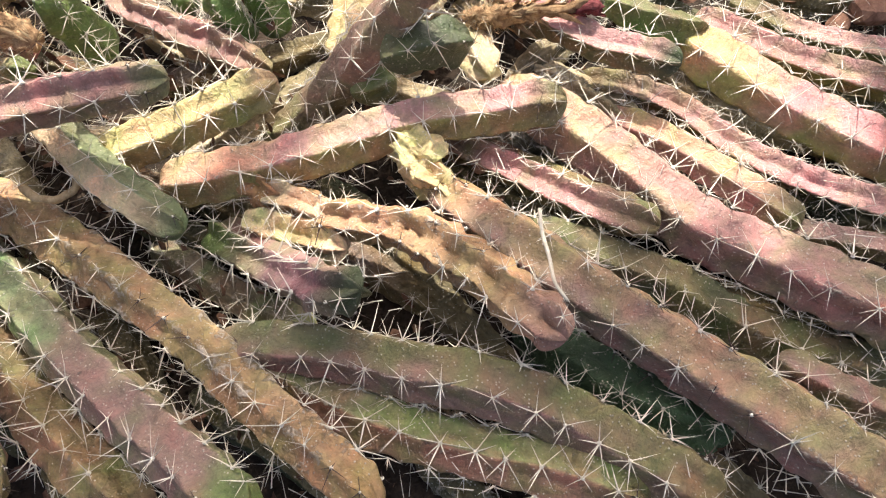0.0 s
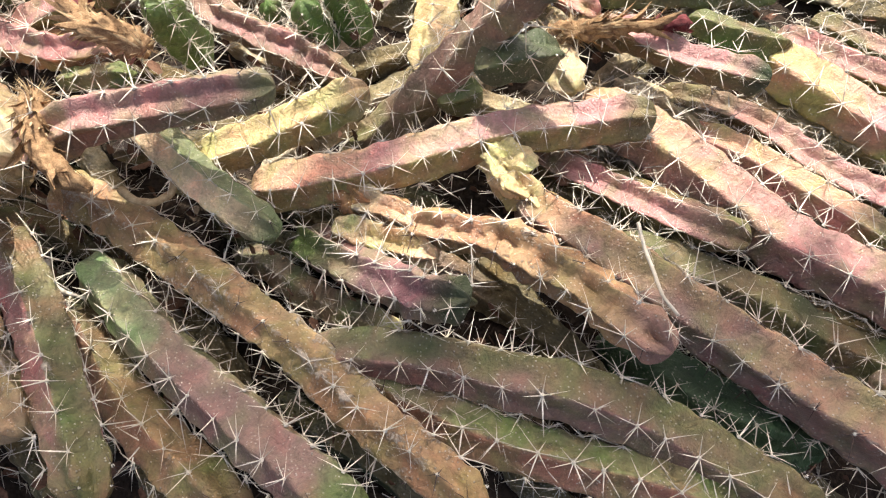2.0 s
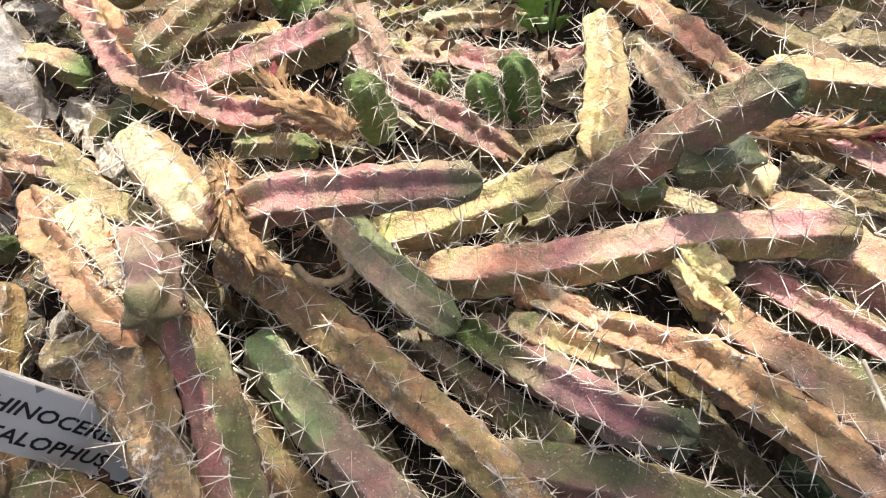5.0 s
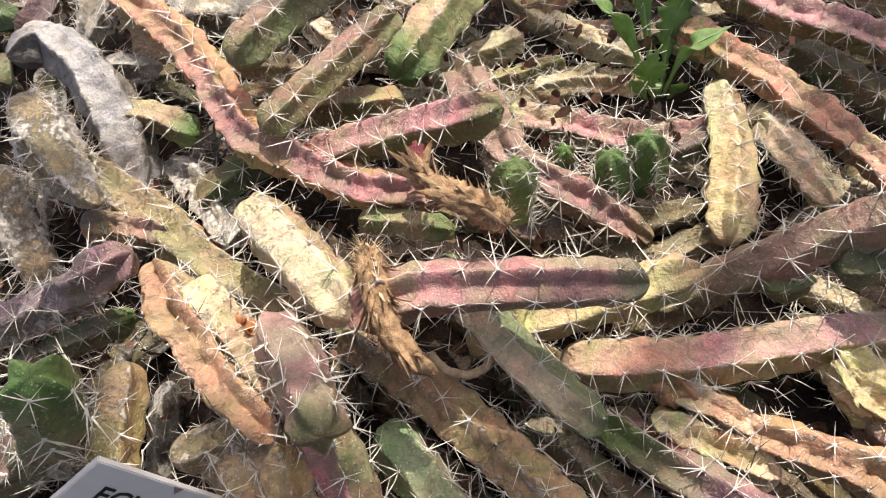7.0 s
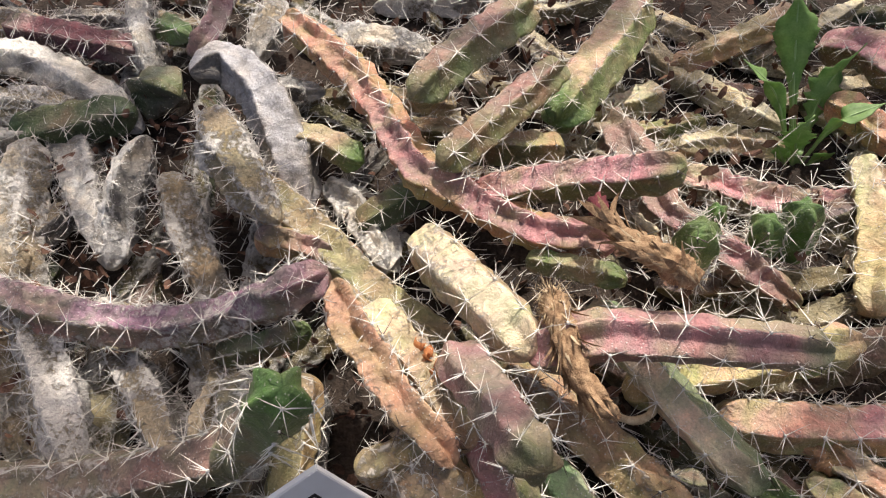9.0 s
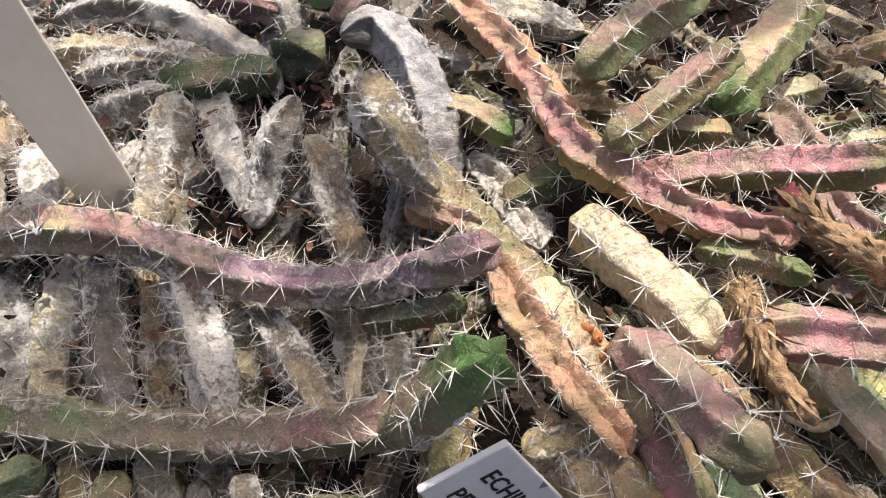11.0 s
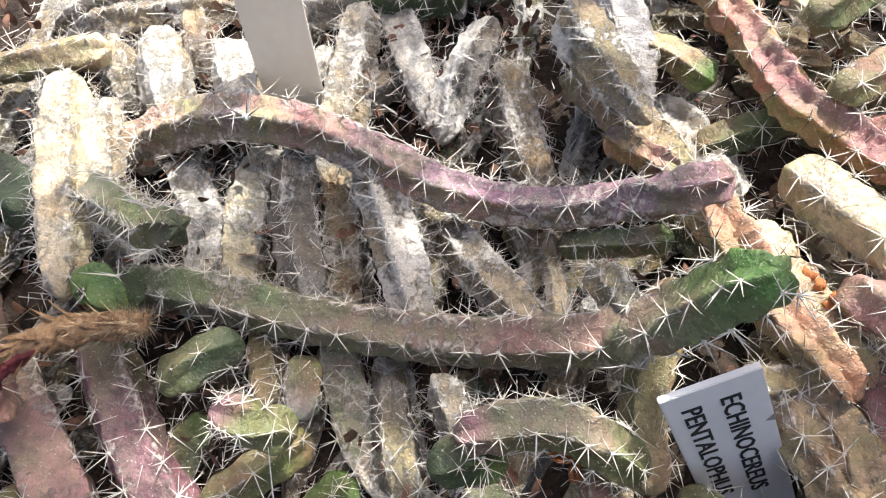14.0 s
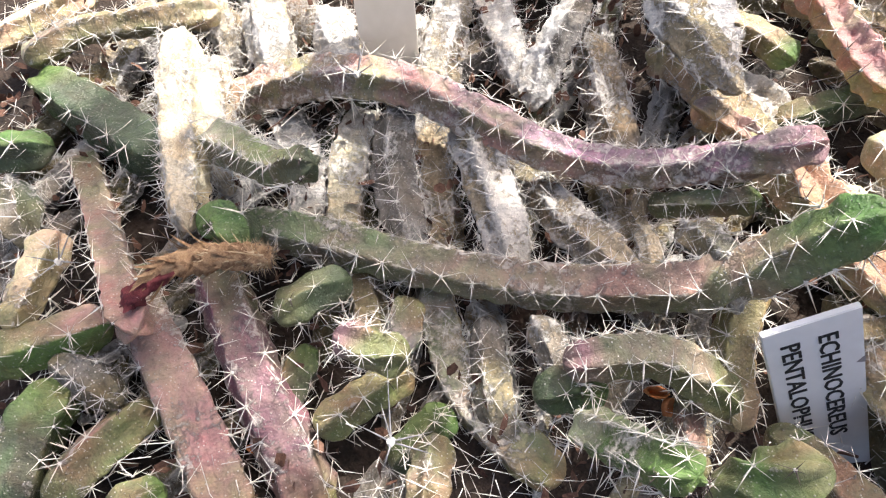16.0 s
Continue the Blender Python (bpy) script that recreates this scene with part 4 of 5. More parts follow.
stem([(-406, 26, 78), (-382, 14, 111), (-364, 5, 138)], 11.3, 9.2, "olivew", "green", "green", "green", 0.1, 0.7, 0, spiny=1.3)
stem([(-347, 24, 66), (-337, 36, 84), (-320, 47, 100)], 13.2, 13.5, "oliveg", "green", "green", "yelgreen", 0.05, 0.3, 0)
stem([(-685, 56, 70), (-733, 61, 73), (-777, 64, 77), (-811, 65, 81)], 18.9, 16.4, "darkgreen", "darkgreen", "darkgreen", "green", 0.05, 0.05, 0, mottle=0.3)
stem([(-755, 30, 76), (-772, 16, 77), (-794, 0, 79)], 13.9, 13.9, "green", "green", "darkgreen", "green", 0.05, 0.05, 0)
stem([(-814, 66, 93), (-805, 101, 95), (-776, 125, 96), (-729, 163, 96)], 10.3, 11.4, "cream", "olivetan", "olive", "cream", 0.2, 0.4, 0)
stem([(-860, 60, 90), (-850, 100, 90), (-836, 145, 91)], 10.7, 13.2, "creamyel", "cream", "tan", "cream", 0.2, 0.4, 0)
stem([(-744, 138, 91), (-705, 96, 88), (-664, 56, 86), (-627, 20, 82)], 16.6, 14.8, "creamw", "cream", "creamyel", "cream", 0.25, 0.35, 1)
stem([(-717, 140, 78), (-697, 112, 74), (-676, 80, 70)], 15.0, 14.5, "cream", "cream", "tan", "cream", 0.4, 0.5, 1)
stem([(-656, 73, 90), (-625, 68, 100), (-586, 58, 114), (-557, 58, 133)], 13.3, 9.0, "olivew", "yelgreen", "oliveg", "darkgreen", 0.05, 0.5, 0, spiny=1.8)
stem([(-593, 29, 78), (-616, 34, 80), (-624, 23, 81)], 14.3, 13.5, "green", "green", "darkgreen", "green", 0, 0.05, 0, spiny=1.5)
stem([(-640, -35, 62), (-657, -58, 62), (-675, -79, 62), (-690, -92, 63)], 13.4, 13.5, "mauvepink", "olive", "green", "green", 0.05, 0.1, 0)
stem([(-614, -133, 47), (-632, -103, 52), (-639, -70, 56)], 17.8, 16.6, "darkgreen", "darkgreen", "darkgreen", "green", 0.05, 0.1, 0)
stem([(-603, -117, 50), (-601, -88, 50), (-593, -55, 49)], 12.2, 13.8, "oliveg", "mauvetan", "oliveg", "olive", 0.1, 0.3, 0)
stem([(-575, -110, 47), (-562, -83, 45)], 11.6, 12.7, "oliveg", "yelgreen", "green", "green", 0.05, 0.3, 0)
stem([(-678, -68, 66), (-692, -38, 69), (-706, -12, 70)], 10.2, 12.8, "olivetan", "creamyel", "olive", "cream", 0.2, 0.5, 0)
stem([(-650, -68, 62), (-627, -64, 59), (-604, -65, 54)], 12.5, 13.0, "olive", "graydk", "graydk", "olive", 0.3, 0.2, 1)
stem([(-761, -2, 75), (-712, -28, 69)], 19.3, 19.2, "oliveg", "graydk", "darkgreen", "olive", 0.2, 0.3, 1)
stem([(-468, 4, 33), (-458, -19, 36), (-452, -33, 37)], 11.9, 11.6, "olive", "graygreen", "olive", "olive", 0.1, 0.5, 0)
stem([(-430, 30, 70), (-418, 43, 70), (-402, 47, 69)], 11.4, 11.4, "darkgreen", "oliveg", "darkgreen", "green", 0.1, 0.2, 0, spiny=1.4)
stem([(-542, -29, 31), (-550, -9, 33), (-552, 12, 35)], 10.8, 11.4, "oliveg", "olive", "darkgreen", "green", 0.05, 0.2, 0)
stem([(-562, 84, 34), (-548, 58, 36), (-536, 43, 36), (-521, 28, 33)], 11.4, 10.8, "olivetan", "olivetan", "olive", "tan", 0.2, 0.5, 0)
stem([(-481, -19, 26), (-475, 1, 27), (-470, 21, 29)], 10.4, 10.3, "oliveg", "green", "darkgreen", "green", 0.05, 0.2, 0, spiny=1.3)
stem([(-492, 86, 27), (-474, 67, 24), (-454, 45, 19), (-436, 28, 16)], 12.8, 11.4, "tan", "olivetan", "graydk", "tan", 0.3, 0.6, 1)
stem([(-450, 91, 28), (-434, 73, 24), (-415, 52, 20)], 11.8, 10.9, "olive", "oliveg", "darkgreen", "olive", 0.1, 0.3, 0, spiny=1.2)
stem([(-619, -33, 30), (-610, -56, 26), (-608, -82, 24)], 13.7, 12.9, "graydk", "olivetan", "graydk", "tan", 0.3, 0.6, 1)

# ---- unseen tree, added to shade part of the bed ----
def build_unseen_tree():
    """An unseen tree, added beyond the bed with a bough over it; its leaf clumps throw the shade."""
    rng = random.Random(21)
    root = tagged(new("added_shade_tree"), "unseen leafy tree added to shade parts of the bed", "tree")
    root.location = (0.55, 2.6, 0)
    o = Vector(root.location)
    v, f = tube([Vector((0, 0, -0.05)), Vector((0.03, -0.02, 0.7)), Vector((-0.03, -0.1, 1.5)), Vector((0.0, -0.2, 2.3))], 0.09, 0.05, 0.06, 12, 0.12)
    part("trunk", v, f, BARK, root)
    for way in (((0.0, -0.12, 1.35), (-0.2, -0.9, 1.5), (-0.6, -1.75, 1.42), (-1.15, -1.95, 1.35)), ((0.0, -0.12, 1.3), (-0.1, -1.0, 1.4), (-0.25, -1.9, 1.3)), ((0.0, -0.18, 2.1), (0.2, 0.0, 2.4)), ((0.0, -0.18, 2.0), (-0.2, -0.3, 2.35))):
        v, f = tube([Vector(q) for q in way], 0.035, 0.01, 0.05, 8, 0.1)
        part("bough", v, f, BARK, root)
    # bed spots to be shaded: x, y, two radii, leaf density; leaves sit sunward
    clumps = ((0.15, 0.03, 0.14, 0.14), (0.13, 0.00, 0.15, 0.125), (0.0, 0.0, 0.14, 0.125), (-0.14, -0.005, 0.12, 0.125), (-0.26, 0.0, 0.10, 0.13), (-0.38, 0.02, 0.11, 0.13, 1300),
              (-0.455, 0.14, 0.05, 0.065, 3600), (-0.52, 0.02, 0.10, 0.08, 1500), (-0.605, 0.005, 0.07, 0.05, 4000), (-0.61, 0.305, 0.04, 0.04, 3000), (-0.625, -0.07, 0.12, 0.09, 5200), (-0.75, 0.03, 0.05, 0.04),
              (-0.505, 0.21, 0.042, 0.05, 500), (-0.30, 0.39, 0.09, 0.07, 2200), (0.012, 0.135, 0.045, 0.03, 5000), (0.14, 0.14, 0.095, 0.055, 7000), (-0.49, 0.28, 0.09, 0.08, 1000), (-0.12, 0.49, 0.2, 0.07, 3200), (-0.56, 0.31, 0.07, 0.055, 4500), (-0.65, 0.035, 0.085, 0.07, 3800),
              (-0.485, 0.115, 0.08, 0.055, 5500), (-0.575, 0.10, 0.06, 0.05, 5000), (-0.63, 0.40, 0.12, 0.06, 2600), (-0.77, 0.07, 0.05, 0.05), (-0.60, 0.265, 0.06, 0.025, 3000), (-0.41, 0.12, 0.05, 0.045, 6000), (-0.19, 0.155, 0.03, 0.02, 3800))
    verts, faces = [], []
    for cx, cy, rx, ry, *dense in clumps:
        for k in range(int((dense[0] if dense else 6200 if cx > -0.3 else 2200) * rx * ry)):
            a, q = rng.uniform(0, 6.28), math.sqrt(rng.random()) * rng.uniform(0.85, 1.06)
            x, y = cx + rx * q * math.cos(a), cy + ry * q * math.sin(a)
            c = Vector((x, y, bed(x, y))) + SUN_WAY * rng.uniform(1.25, 1.7) - o
            m = Matrix.Translation(c) @ Euler((rng.uniform(-0.7, 0.5), rng.uniform(-0.6, 0.6), rng.uniform(0, 6.28))).to_matrix().to_4x4()
            s = rng.uniform(0.018, 0.03)
            base = len(verts)
            verts += [m @ Vector(p) for p in ((-s * 1.3, 0, 0), (-s * 0.5, -s * 0.5, 0.003), (-s * 0.5, s * 0.5, 0.003), (-s * 0.5, 0, -0.002), (s * 0.5, -s * 0.5, 0.002), (s * 0.5, s * 0.5, 0.002), (s * 0.5, 0, -0.003), (s * 1.4, 0, -0.006))]
            faces += [tuple(base + j for j in fc) for fc in ((0, 1, 3), (0, 3, 2), (1, 4, 6, 3), (3, 6, 5, 2), (4, 7, 6), (6, 7, 5))]
    for k in range(900):
        q = Vector((rng.gauss(0, 1), rng.gauss(0, 1), rng.gauss(0, 1))).normalized() * rng.uniform(0.5, 1.0) ** 0.5
        c = Vector((q.x * 0.42, q.y * 0.42 - 0.1, q.z * 0.3 + 2.45)) * (1 + 0.12 * noise.noise(q * 2.5))
        m = Matrix.Translation(c) @ Euler((rng.uniform(-0.9, 0.9), rng.uniform(-0.9, 0.9), rng.uniform(0, 6.28))).to_matrix().to_4x4()
        s = rng.uniform(0.025, 0.045)
        base = len(verts)
        verts += [m @ Vector(p) for p in ((-s * 1.3, 0, 0), (-s * 0.5, -s * 0.5, 0.003), (-s * 0.5, s * 0.5, 0.003), (-s * 0.5, 0, -0.002), (s * 0.5, -s * 0.5, 0.002), (s * 0.5, s * 0.5, 0.002), (s * 0.5, 0, -0.003), (s * 1.4, 0, -0.006))]
        faces += [tuple(base + j for j in fc) for fc in ((0, 1, 3), (0, 3, 2), (1, 4, 6, 3), (3, 6, 5, 2), (4, 7, 6), (6, 7, 5))]
    part("crown", verts, faces, TREE_LEAF, root, "unseen green leaves placed to shade chosen spots")
    return root


build_unseen_tree()

# ---- old stems under the mat ----
def under_layer():
    rng = random.Random(5)
    tones = [("tan", "olivetan", "graydk"), ("olive", "oliveg", "olive"), ("graydk", "tan", "graydk"), ("oliveg", "olive", "darkgreen"), ("grayw", "tan", "graydk"), ("mauve", "olive", "olive")]
    for j in range(13):
        for i in range(15):
            x, y = -0.80 + 0.075 * i + rng.uniform(-0.03, 0.03), -0.13 + 0.062 * j + rng.uniform(-0.02, 0.02)
            if x > 0.24 - 0.1 * (y < 0.0) or (y > 0.46 and x < -0.6):
                continue
            if math.hypot(x + 0.128, y - 0.392) < 0.045:
                continue
            if x < -0.36:
                a = math.radians(rng.uniform(-115, -65) if y < 0.3 else rng.uniform(-30, 40))
            else:
                a = math.radians(rng.uniform(-55, -15) if y < 0.24 else rng.uniform(-50, 50))
            long = rng.uniform(0.05, 0.075)
            dx, dy = math.cos(a) * long, math.sin(a) * long
            pts = []
            for f in (-1, 0, 1):
                px, py = x + f * dx + rng.uniform(-0.008, 0.008), y + f * dy + rng.uniform(-0.008, 0.008)
                pts.append((px * 1000, py * 1000, (bed(px, py) - (0.055 if -0.62 < x < -0.36 and y < 0.22 else 0.045) + rng.uniform(-0.008, 0.004)) * 1000))
            up0, up1, side = rng.choice(tones if x < -0.36 else tones[1:2] + tones[3:4] + tones[5:] + ([("tan", "creamyel", "olive"), ("cream", "olivetan", "tan")] * 2 if y > 0.2 else []))
            r = rng.uniform(8.5, 11.0)
            stem(pts, r, r * rng.uniform(0.9, 1.05), up0, up1, side, up1, rng.uniform(0.2, 0.6), rng.uniform(0.2, 0.7) if x < -0.36 else rng.uniform(0.0, 0.25), 1, spiny=0.45)


under_layer()


def build_litter():
    """Fallen spines, bristles and chips between the stems."""
    rng = random.Random(9)
    pieces = []
    for k in range(9000):
        x, y = rng.uniform(-0.85, 0.25), rng.uniform(-0.17, 0.52)
        z = bed(x, y) - rng.uniform(0.012, 0.055)
        a, e = rng.uniform(0, 6.28), rng.uniform(-0.5, 0.6)
        v, f = spine((math.cos(a) * math.cos(e), math.sin(a) * math.cos(e), math.sin(e)), rng.uniform(0.008, 0.02), rng.uniform(0.00022, 0.0004), rng.uniform(-0.1, 0.1), rng)
        pieces.append(([q + Vector((x, y, z)) for q in v], f))
    v, f = merged(*pieces)
    ob = new("fallen_spines", mesh_of("fallen_spines", v, f, [SPINE_GREY]))
    tagged(ob, "grey fallen spines tangled between the cactus stems", "fallen spines", kind="stuff")
    pieces = []
    for k in range(6000):
        x, y = rng.uniform(-0.85, 0.25), rng.uniform(-0.17, 0.52)
        z = bed(x, y) - rng.uniform(0.022, 0.06) - 0.016 * (x > -0.12)
        q = Matrix.Translation((x, y, z)) @ Euler((rng.uniform(0, 6), rng.uniform(0, 6), rng.uniform(0, 6))).to_matrix().to_4x4()
        s, w = rng.uniform(0.002, 0.006), rng.uniform(0.001, 0.003)
        v = [q @ Vector(c) for c in ((-s, -w, 0), (0, -w * 1.3, 0.0008), (s, -w * 0.5, 0), (s, w * 0.6, 0), (0, w * 1.2, 0.001), (-s, w * 0.7, 0))]
        pieces.append((v, [(0, 1, 4, 5), (1, 2, 3, 4)]))
    v, f = merged(*pieces)
    ob = new("dry_litter", mesh_of("dry_litter", v, f, [LITTER]))
    tagged(ob, "brown dry flakes of old skin between the stems", "plant litter", kind="stuff")


build_litter()

# ---- name label ----
def build_label():
    down, across, face = Vector((0.395, 0.031, -0.918)).normalized(), Vector((-0.725, -0.603, -0.333)), Vector((0.564, -0.797, 0.216)).normalized()
    across = (across - down * across.dot(down)).normalized()
    face = across.cross(down)
    zero = Vector((-0.3358, 0.0941, 0.1028))
    m = Matrix((across, down, face)).transposed().to_4x4()
    m.translation = zero
    bm = bmesh.new()
    bmesh.ops.create_cube(bm, size=1, matrix=Matrix.Translation((0.0034, 0.052, -0.0016)) @ Matrix.Diagonal((0.0375, 0.134, 0.003, 1)))
    bmesh.ops.bevel(bm, geom=bm.edges[:], offset=0.0004, segments=2, affect="EDGES")
    # a small chip in one edge
    me = bpy.data.meshes.new("plant_label")
    bm.to_mesh(me)
    bm.free()
    me.materials.append(BOARD)
    ob = new("plant_label", me)
    ob.matrix_world = m
    tagged(ob, "white plastic plant label with black engraved capitals stuck in soil", "plant label")
    for word, x0, length in (("ECHINOCEREUS", 0.0015, 0.0800), ("PENTALOPHUS", 0.0160, 0.0755)):
        cu = bpy.data.curves.new("lettering", "FONT")
        cu.body, cu.size, cu.extrude, cu.resolution_u = word, 0.0108, 0.0002, 2
        cu.offset = 0.0001
        tmp = new("lettering", cu)
        bpy.context.view_layer.update()
        wide = tmp.dimensions.x
        me = tmp.to_mesh().copy()
        bpy.data.objects.remove(tmp)
        me.materials.clear()
        me.materials.append(INK)
        tx = new("lettering", me)
        tx.parent = ob
        # letters run down the label, their heads towards one long edge
        tx.matrix_local = Matrix(((0, -1, 0, x0), (1, 0, 0, -0.0052), (0, 0, 1, 0.0001), (0, 0, 0, 1))) @ Matrix.Diagonal((length / wide, 1, 1, 1))
        tagged(tx, "black engraved word on the label")
    part("chip", [(-0.0153, 0.022, 0.0), (-0.0118, 0.0205, 0.0), (-0.0153, 0.0175, 0.0), (-0.0153, 0.022, 0.0002), (-0.0118, 0.0205, 0.0002), (-0.0153, 0.0175, 0.0002)],
         [(0, 1, 2), (3, 4, 5), (0, 1, 4, 3), (1, 2, 5, 4), (2, 0, 3, 5)], CHIP, ob, "small grey chip in the edge", False)
    return ob


build_label()


def build_stake():
    across, up = Vector((0.88, 0.47, -0.04)).normalized(), Vector((-0.03, 0.02, 1)).normalized()
    face = across.cross(up).normalized()
    up = face.cross(across)
    m = Matrix((across, up, face)).transposed().to_4x4()
    m.translation = Vector((-0.617, 0.196, 0.086))
    bm = bmesh.new()
    bmesh.ops.create_cube(bm, size=1, matrix=Matrix.Translation((0, 0.032, 0)) @ Matrix.Diagonal((0.037, 0.204, 0.003, 1)))
    bmesh.ops.bevel(bm, geom=bm.edges[:], offset=0.0005, segments=2, affect="EDGES")
    me = bpy.data.meshes.new("plant_stake")
    bm.to_mesh(me)
    bm.free()
    me.materials.append(STAKE_WHITE)
    ob = new("plant_stake", me)
    ob.matrix_world = m
    for x, y, w, h in ((-0.0115, 0.096, 0.010, 0.0016), (-0.0100, 0.101, 0.007, 0.0014), (-0.0090, 0.108, 0.012, 0.0016)):
        part("writing", [(x + a * w / 2, y + b * h / 2, 0.00155 + c * 0.0002) for c in (0, 1) for a, b in ((-1, -1), (1, -1), (1, 1), (-1, 1))],
                   [(0, 1, 2, 3), (4, 5, 6, 7), (0, 1, 5, 4), (1, 2, 6, 5), (2, 3, 7, 6), (3, 0, 4, 7)], INK, ob, "dark bar of faded writing", False)
    return tagged(ob, "cream plastic plant stake standing upright among dead stems", "plant stake")


build_stake()

# ---- withered flowers ----
def hairs(points, count, longest, rng, spread=1.0, back=0.3, thick=0.00022):
    """Bristles standing off a line, leaning backwards."""
    line, at = spline(points, 0.002)
    t, n, b = frames(line)
    pieces = []
    for _ in range(count):
        i = rng.randrange(len(line))
        a = rng.uniform(0, 6.28)
        out = Vector(n[i]) * math.cos(a) + Vector(b[i]) * math.sin(a)
        way = out * spread + Vector(t[i]) * rng.uniform(-back, 1.2) + Vector((rng.uniform(-0.4, 0.4), rng.uniform(-0.4, 0.4), rng.uniform(-0.3, 0.4)))
        v, f = spine(way, longest * rng.uniform(0.5, 1.1), thick * rng.uniform(0.7, 1.4), rng.uniform(-0.3, 0.2), rng)
        pieces.append(([q + Vector(line[i]) + out * 0.0015 for q in v], f))
    return merged(*pieces)


def shred(base, way, out, length, width, lift, rng):
    """A thin pointed dry strip, bowed outwards and a little twisted."""
    way, out = way.normalized(), out.normalized()
    side = way.cross(out).normalized()
    verts, faces = [], []
    turn = rng.uniform(-0.8, 0.8)
    for k, (f, w) in enumerate(((0.0, 0.55), (0.35, 1.0), (0.7, 0.7), (1.0, 0.08))):
        c = base + way * length * f + out * length * lift * f * f
        s_ = side * math.cos(turn * f) + out * math.sin(turn * f)
        verts += [c - s_ * width * w, c + out * width * 0.3 * w, c + s_ * width * w]
        if k:
            a = 3 * k
            faces += [(a - 3, a - 2, a + 1, a), (a - 2, a - 1, a + 2, a + 1)]
    return verts, faces


def shreds(line, t, n, b, u0, u1, count, length, width, lift, fat, rng):
    pieces = []
    for _ in range(count):
        i = min(len(line) - 1, int(rng.uniform(u0, u1) * len(line)))
        a = rng.uniform(0, 6.28)
        out = Vector(n[i]) * math.cos(a) + Vector(b[i]) * math.sin(a)
        way = Vector(t[i]) + out * rng.uniform(-0.05, 0.45) + Vector((rng.uniform(-0.3, 0.3), rng.uniform(-0.3, 0.3), rng.uniform(-0.3, 0.3)))
        pieces.append(shred(Vector(line[i]) + out * fat * rng.uniform(0.55, 0.85), way, out, length * rng.uniform(0.5, 1.2), width * rng.uniform(0.5, 1.2), lift * rng.uniform(-0.3, 1.0), rng))
    return merged(*pieces)


def withered_flower(points, fat, tuft, red, label, seed, shape=((0, 0.75), (0.12, 1.15), (0.4, 1.0), (0.62, 0.62), (0.85, 0.55), (1, 0.3)), husk=None):
    """A dried flower: a shaggy bristly base, a shrivelled brown tube and dark red shrunken petals at its mouth."""
    rng = random.Random(seed)
    p = [Vector(q) / 1000 for q in points]
    root = tagged(new("withered_flower"), label, "dried flower", "withered flowers")
    root.location = p[0]
    q = [v - p[0] for v in p]
    v, f = tube(q, fat * 0.85, fat * 0.85, 0.0008, 22, 0.55, seed, shape)
    husk = husk or DRY_FLOWER
    part("tube", v, f, husk, root)
    line, at = spline(q, 0.001)
    t, n, b = frames(line)
    v, f = shreds(line, t, n, b, 0.05, 0.78, 60, 0.0135, 0.0017, 0.6, fat * 0.8, rng)
    tagged(part("dry_fibre", v, f, husk, root, "brown shrivelled strips"), kind="stuff")
    v, f = shreds(line, t, n, b, 0.0, 0.5, 110, 0.0075, 0.0006, 0.8, fat, rng)
    tagged(part("dry_fibre", v, f, HAIR, root, "loose golden scales"), kind="stuff")
    if tuft:
        v, f = hairs(q[:max(2, len(q) // 2)], tuft, 0.0095, rng, 1.0, 0.9, 0.00019)
        tagged(part("bristle", v, f, HAIR, root, "dry golden bristles"), kind="stuff")
        v, f = hairs(q[:2], tuft // 3, 0.0095, rng, 1.0, 1.2, 0.0002)
        tagged(part("bristle", v, f, SPINE_DARK, root, "dark spines"), kind="stuff")
    if red:
        red = float(red)
        end = q[-1] + (q[-1] - q[-2]).normalized() * 0.002
        v, f = tube([q[-3] * (red - 1) + q[-2] * (2 - red), q[-2] * 0.5 + q[-1] * 0.5, q[-1], end] if red > 1 else [q[-2] * 0.6 + q[-1] * 0.4, q[-1], end], fat * 0.62, fat * 0.6, 0.0007, 18, 0.7, seed + 5, ((0, 0.8), (0.5, 0.85), (0.85, 1.15), (1, 0.5)))
        w, g = shreds(line, t, n, b, 0.6 if red > 1 else 0.75, 0.97, 22, 0.007, 0.0016, 0.2, fat * 0.5, rng)
        v, f = merged((v, f), (w, g))
        part("petals", v, f, DRY_RED, root, "dark red shrunken petals")
    return root


withered_flower([(-26, 281, 40), (-10, 277, 44), (6, 274, 47), (24, 272, 48), (43, 272, 47)], 0.0058, 480, True, "withered straw-brown flower with dark red tip lying on stems", 31, ((0, 1.0), (0.15, 1.2), (0.4, 0.95), (0.62, 0.6), (0.85, 0.5), (1, 0.3)))
withered_flower([(-262, 205, 105), (-256, 192, 106), (-249, 176, 105), (-239, 163, 101), (-226, 157, 93)], 0.0074, 420, False, "withered tan flower drooping over an orange stem", 32, ((0, 0.5), (0.1, 0.9), (0.3, 1.0), (0.6, 0.75), (0.85, 0.8), (1, 0.25)))
withered_flower([(-202, 215, 115), (-215, 219, 121), (-230, 224, 124), (-241, 237, 119), (-248, 254, 113)], 0.0066, 130, True, "withered straw-brown flower with crimson tip leaning on a stem", 33)
withered_flower([(-574, 27, 86), (-586, 18, 89), (-598, 7, 93), (-605, -10, 101), (-605, -32, 102)], 0.0072, 460, 1.4, "withered golden-brown flower with dark red tip across two stems", 34, ((0, 0.8), (0.1, 1.0), (0.35, 1.15), (0.6, 1.0), (0.75, 0.7), (1, 0.4)))


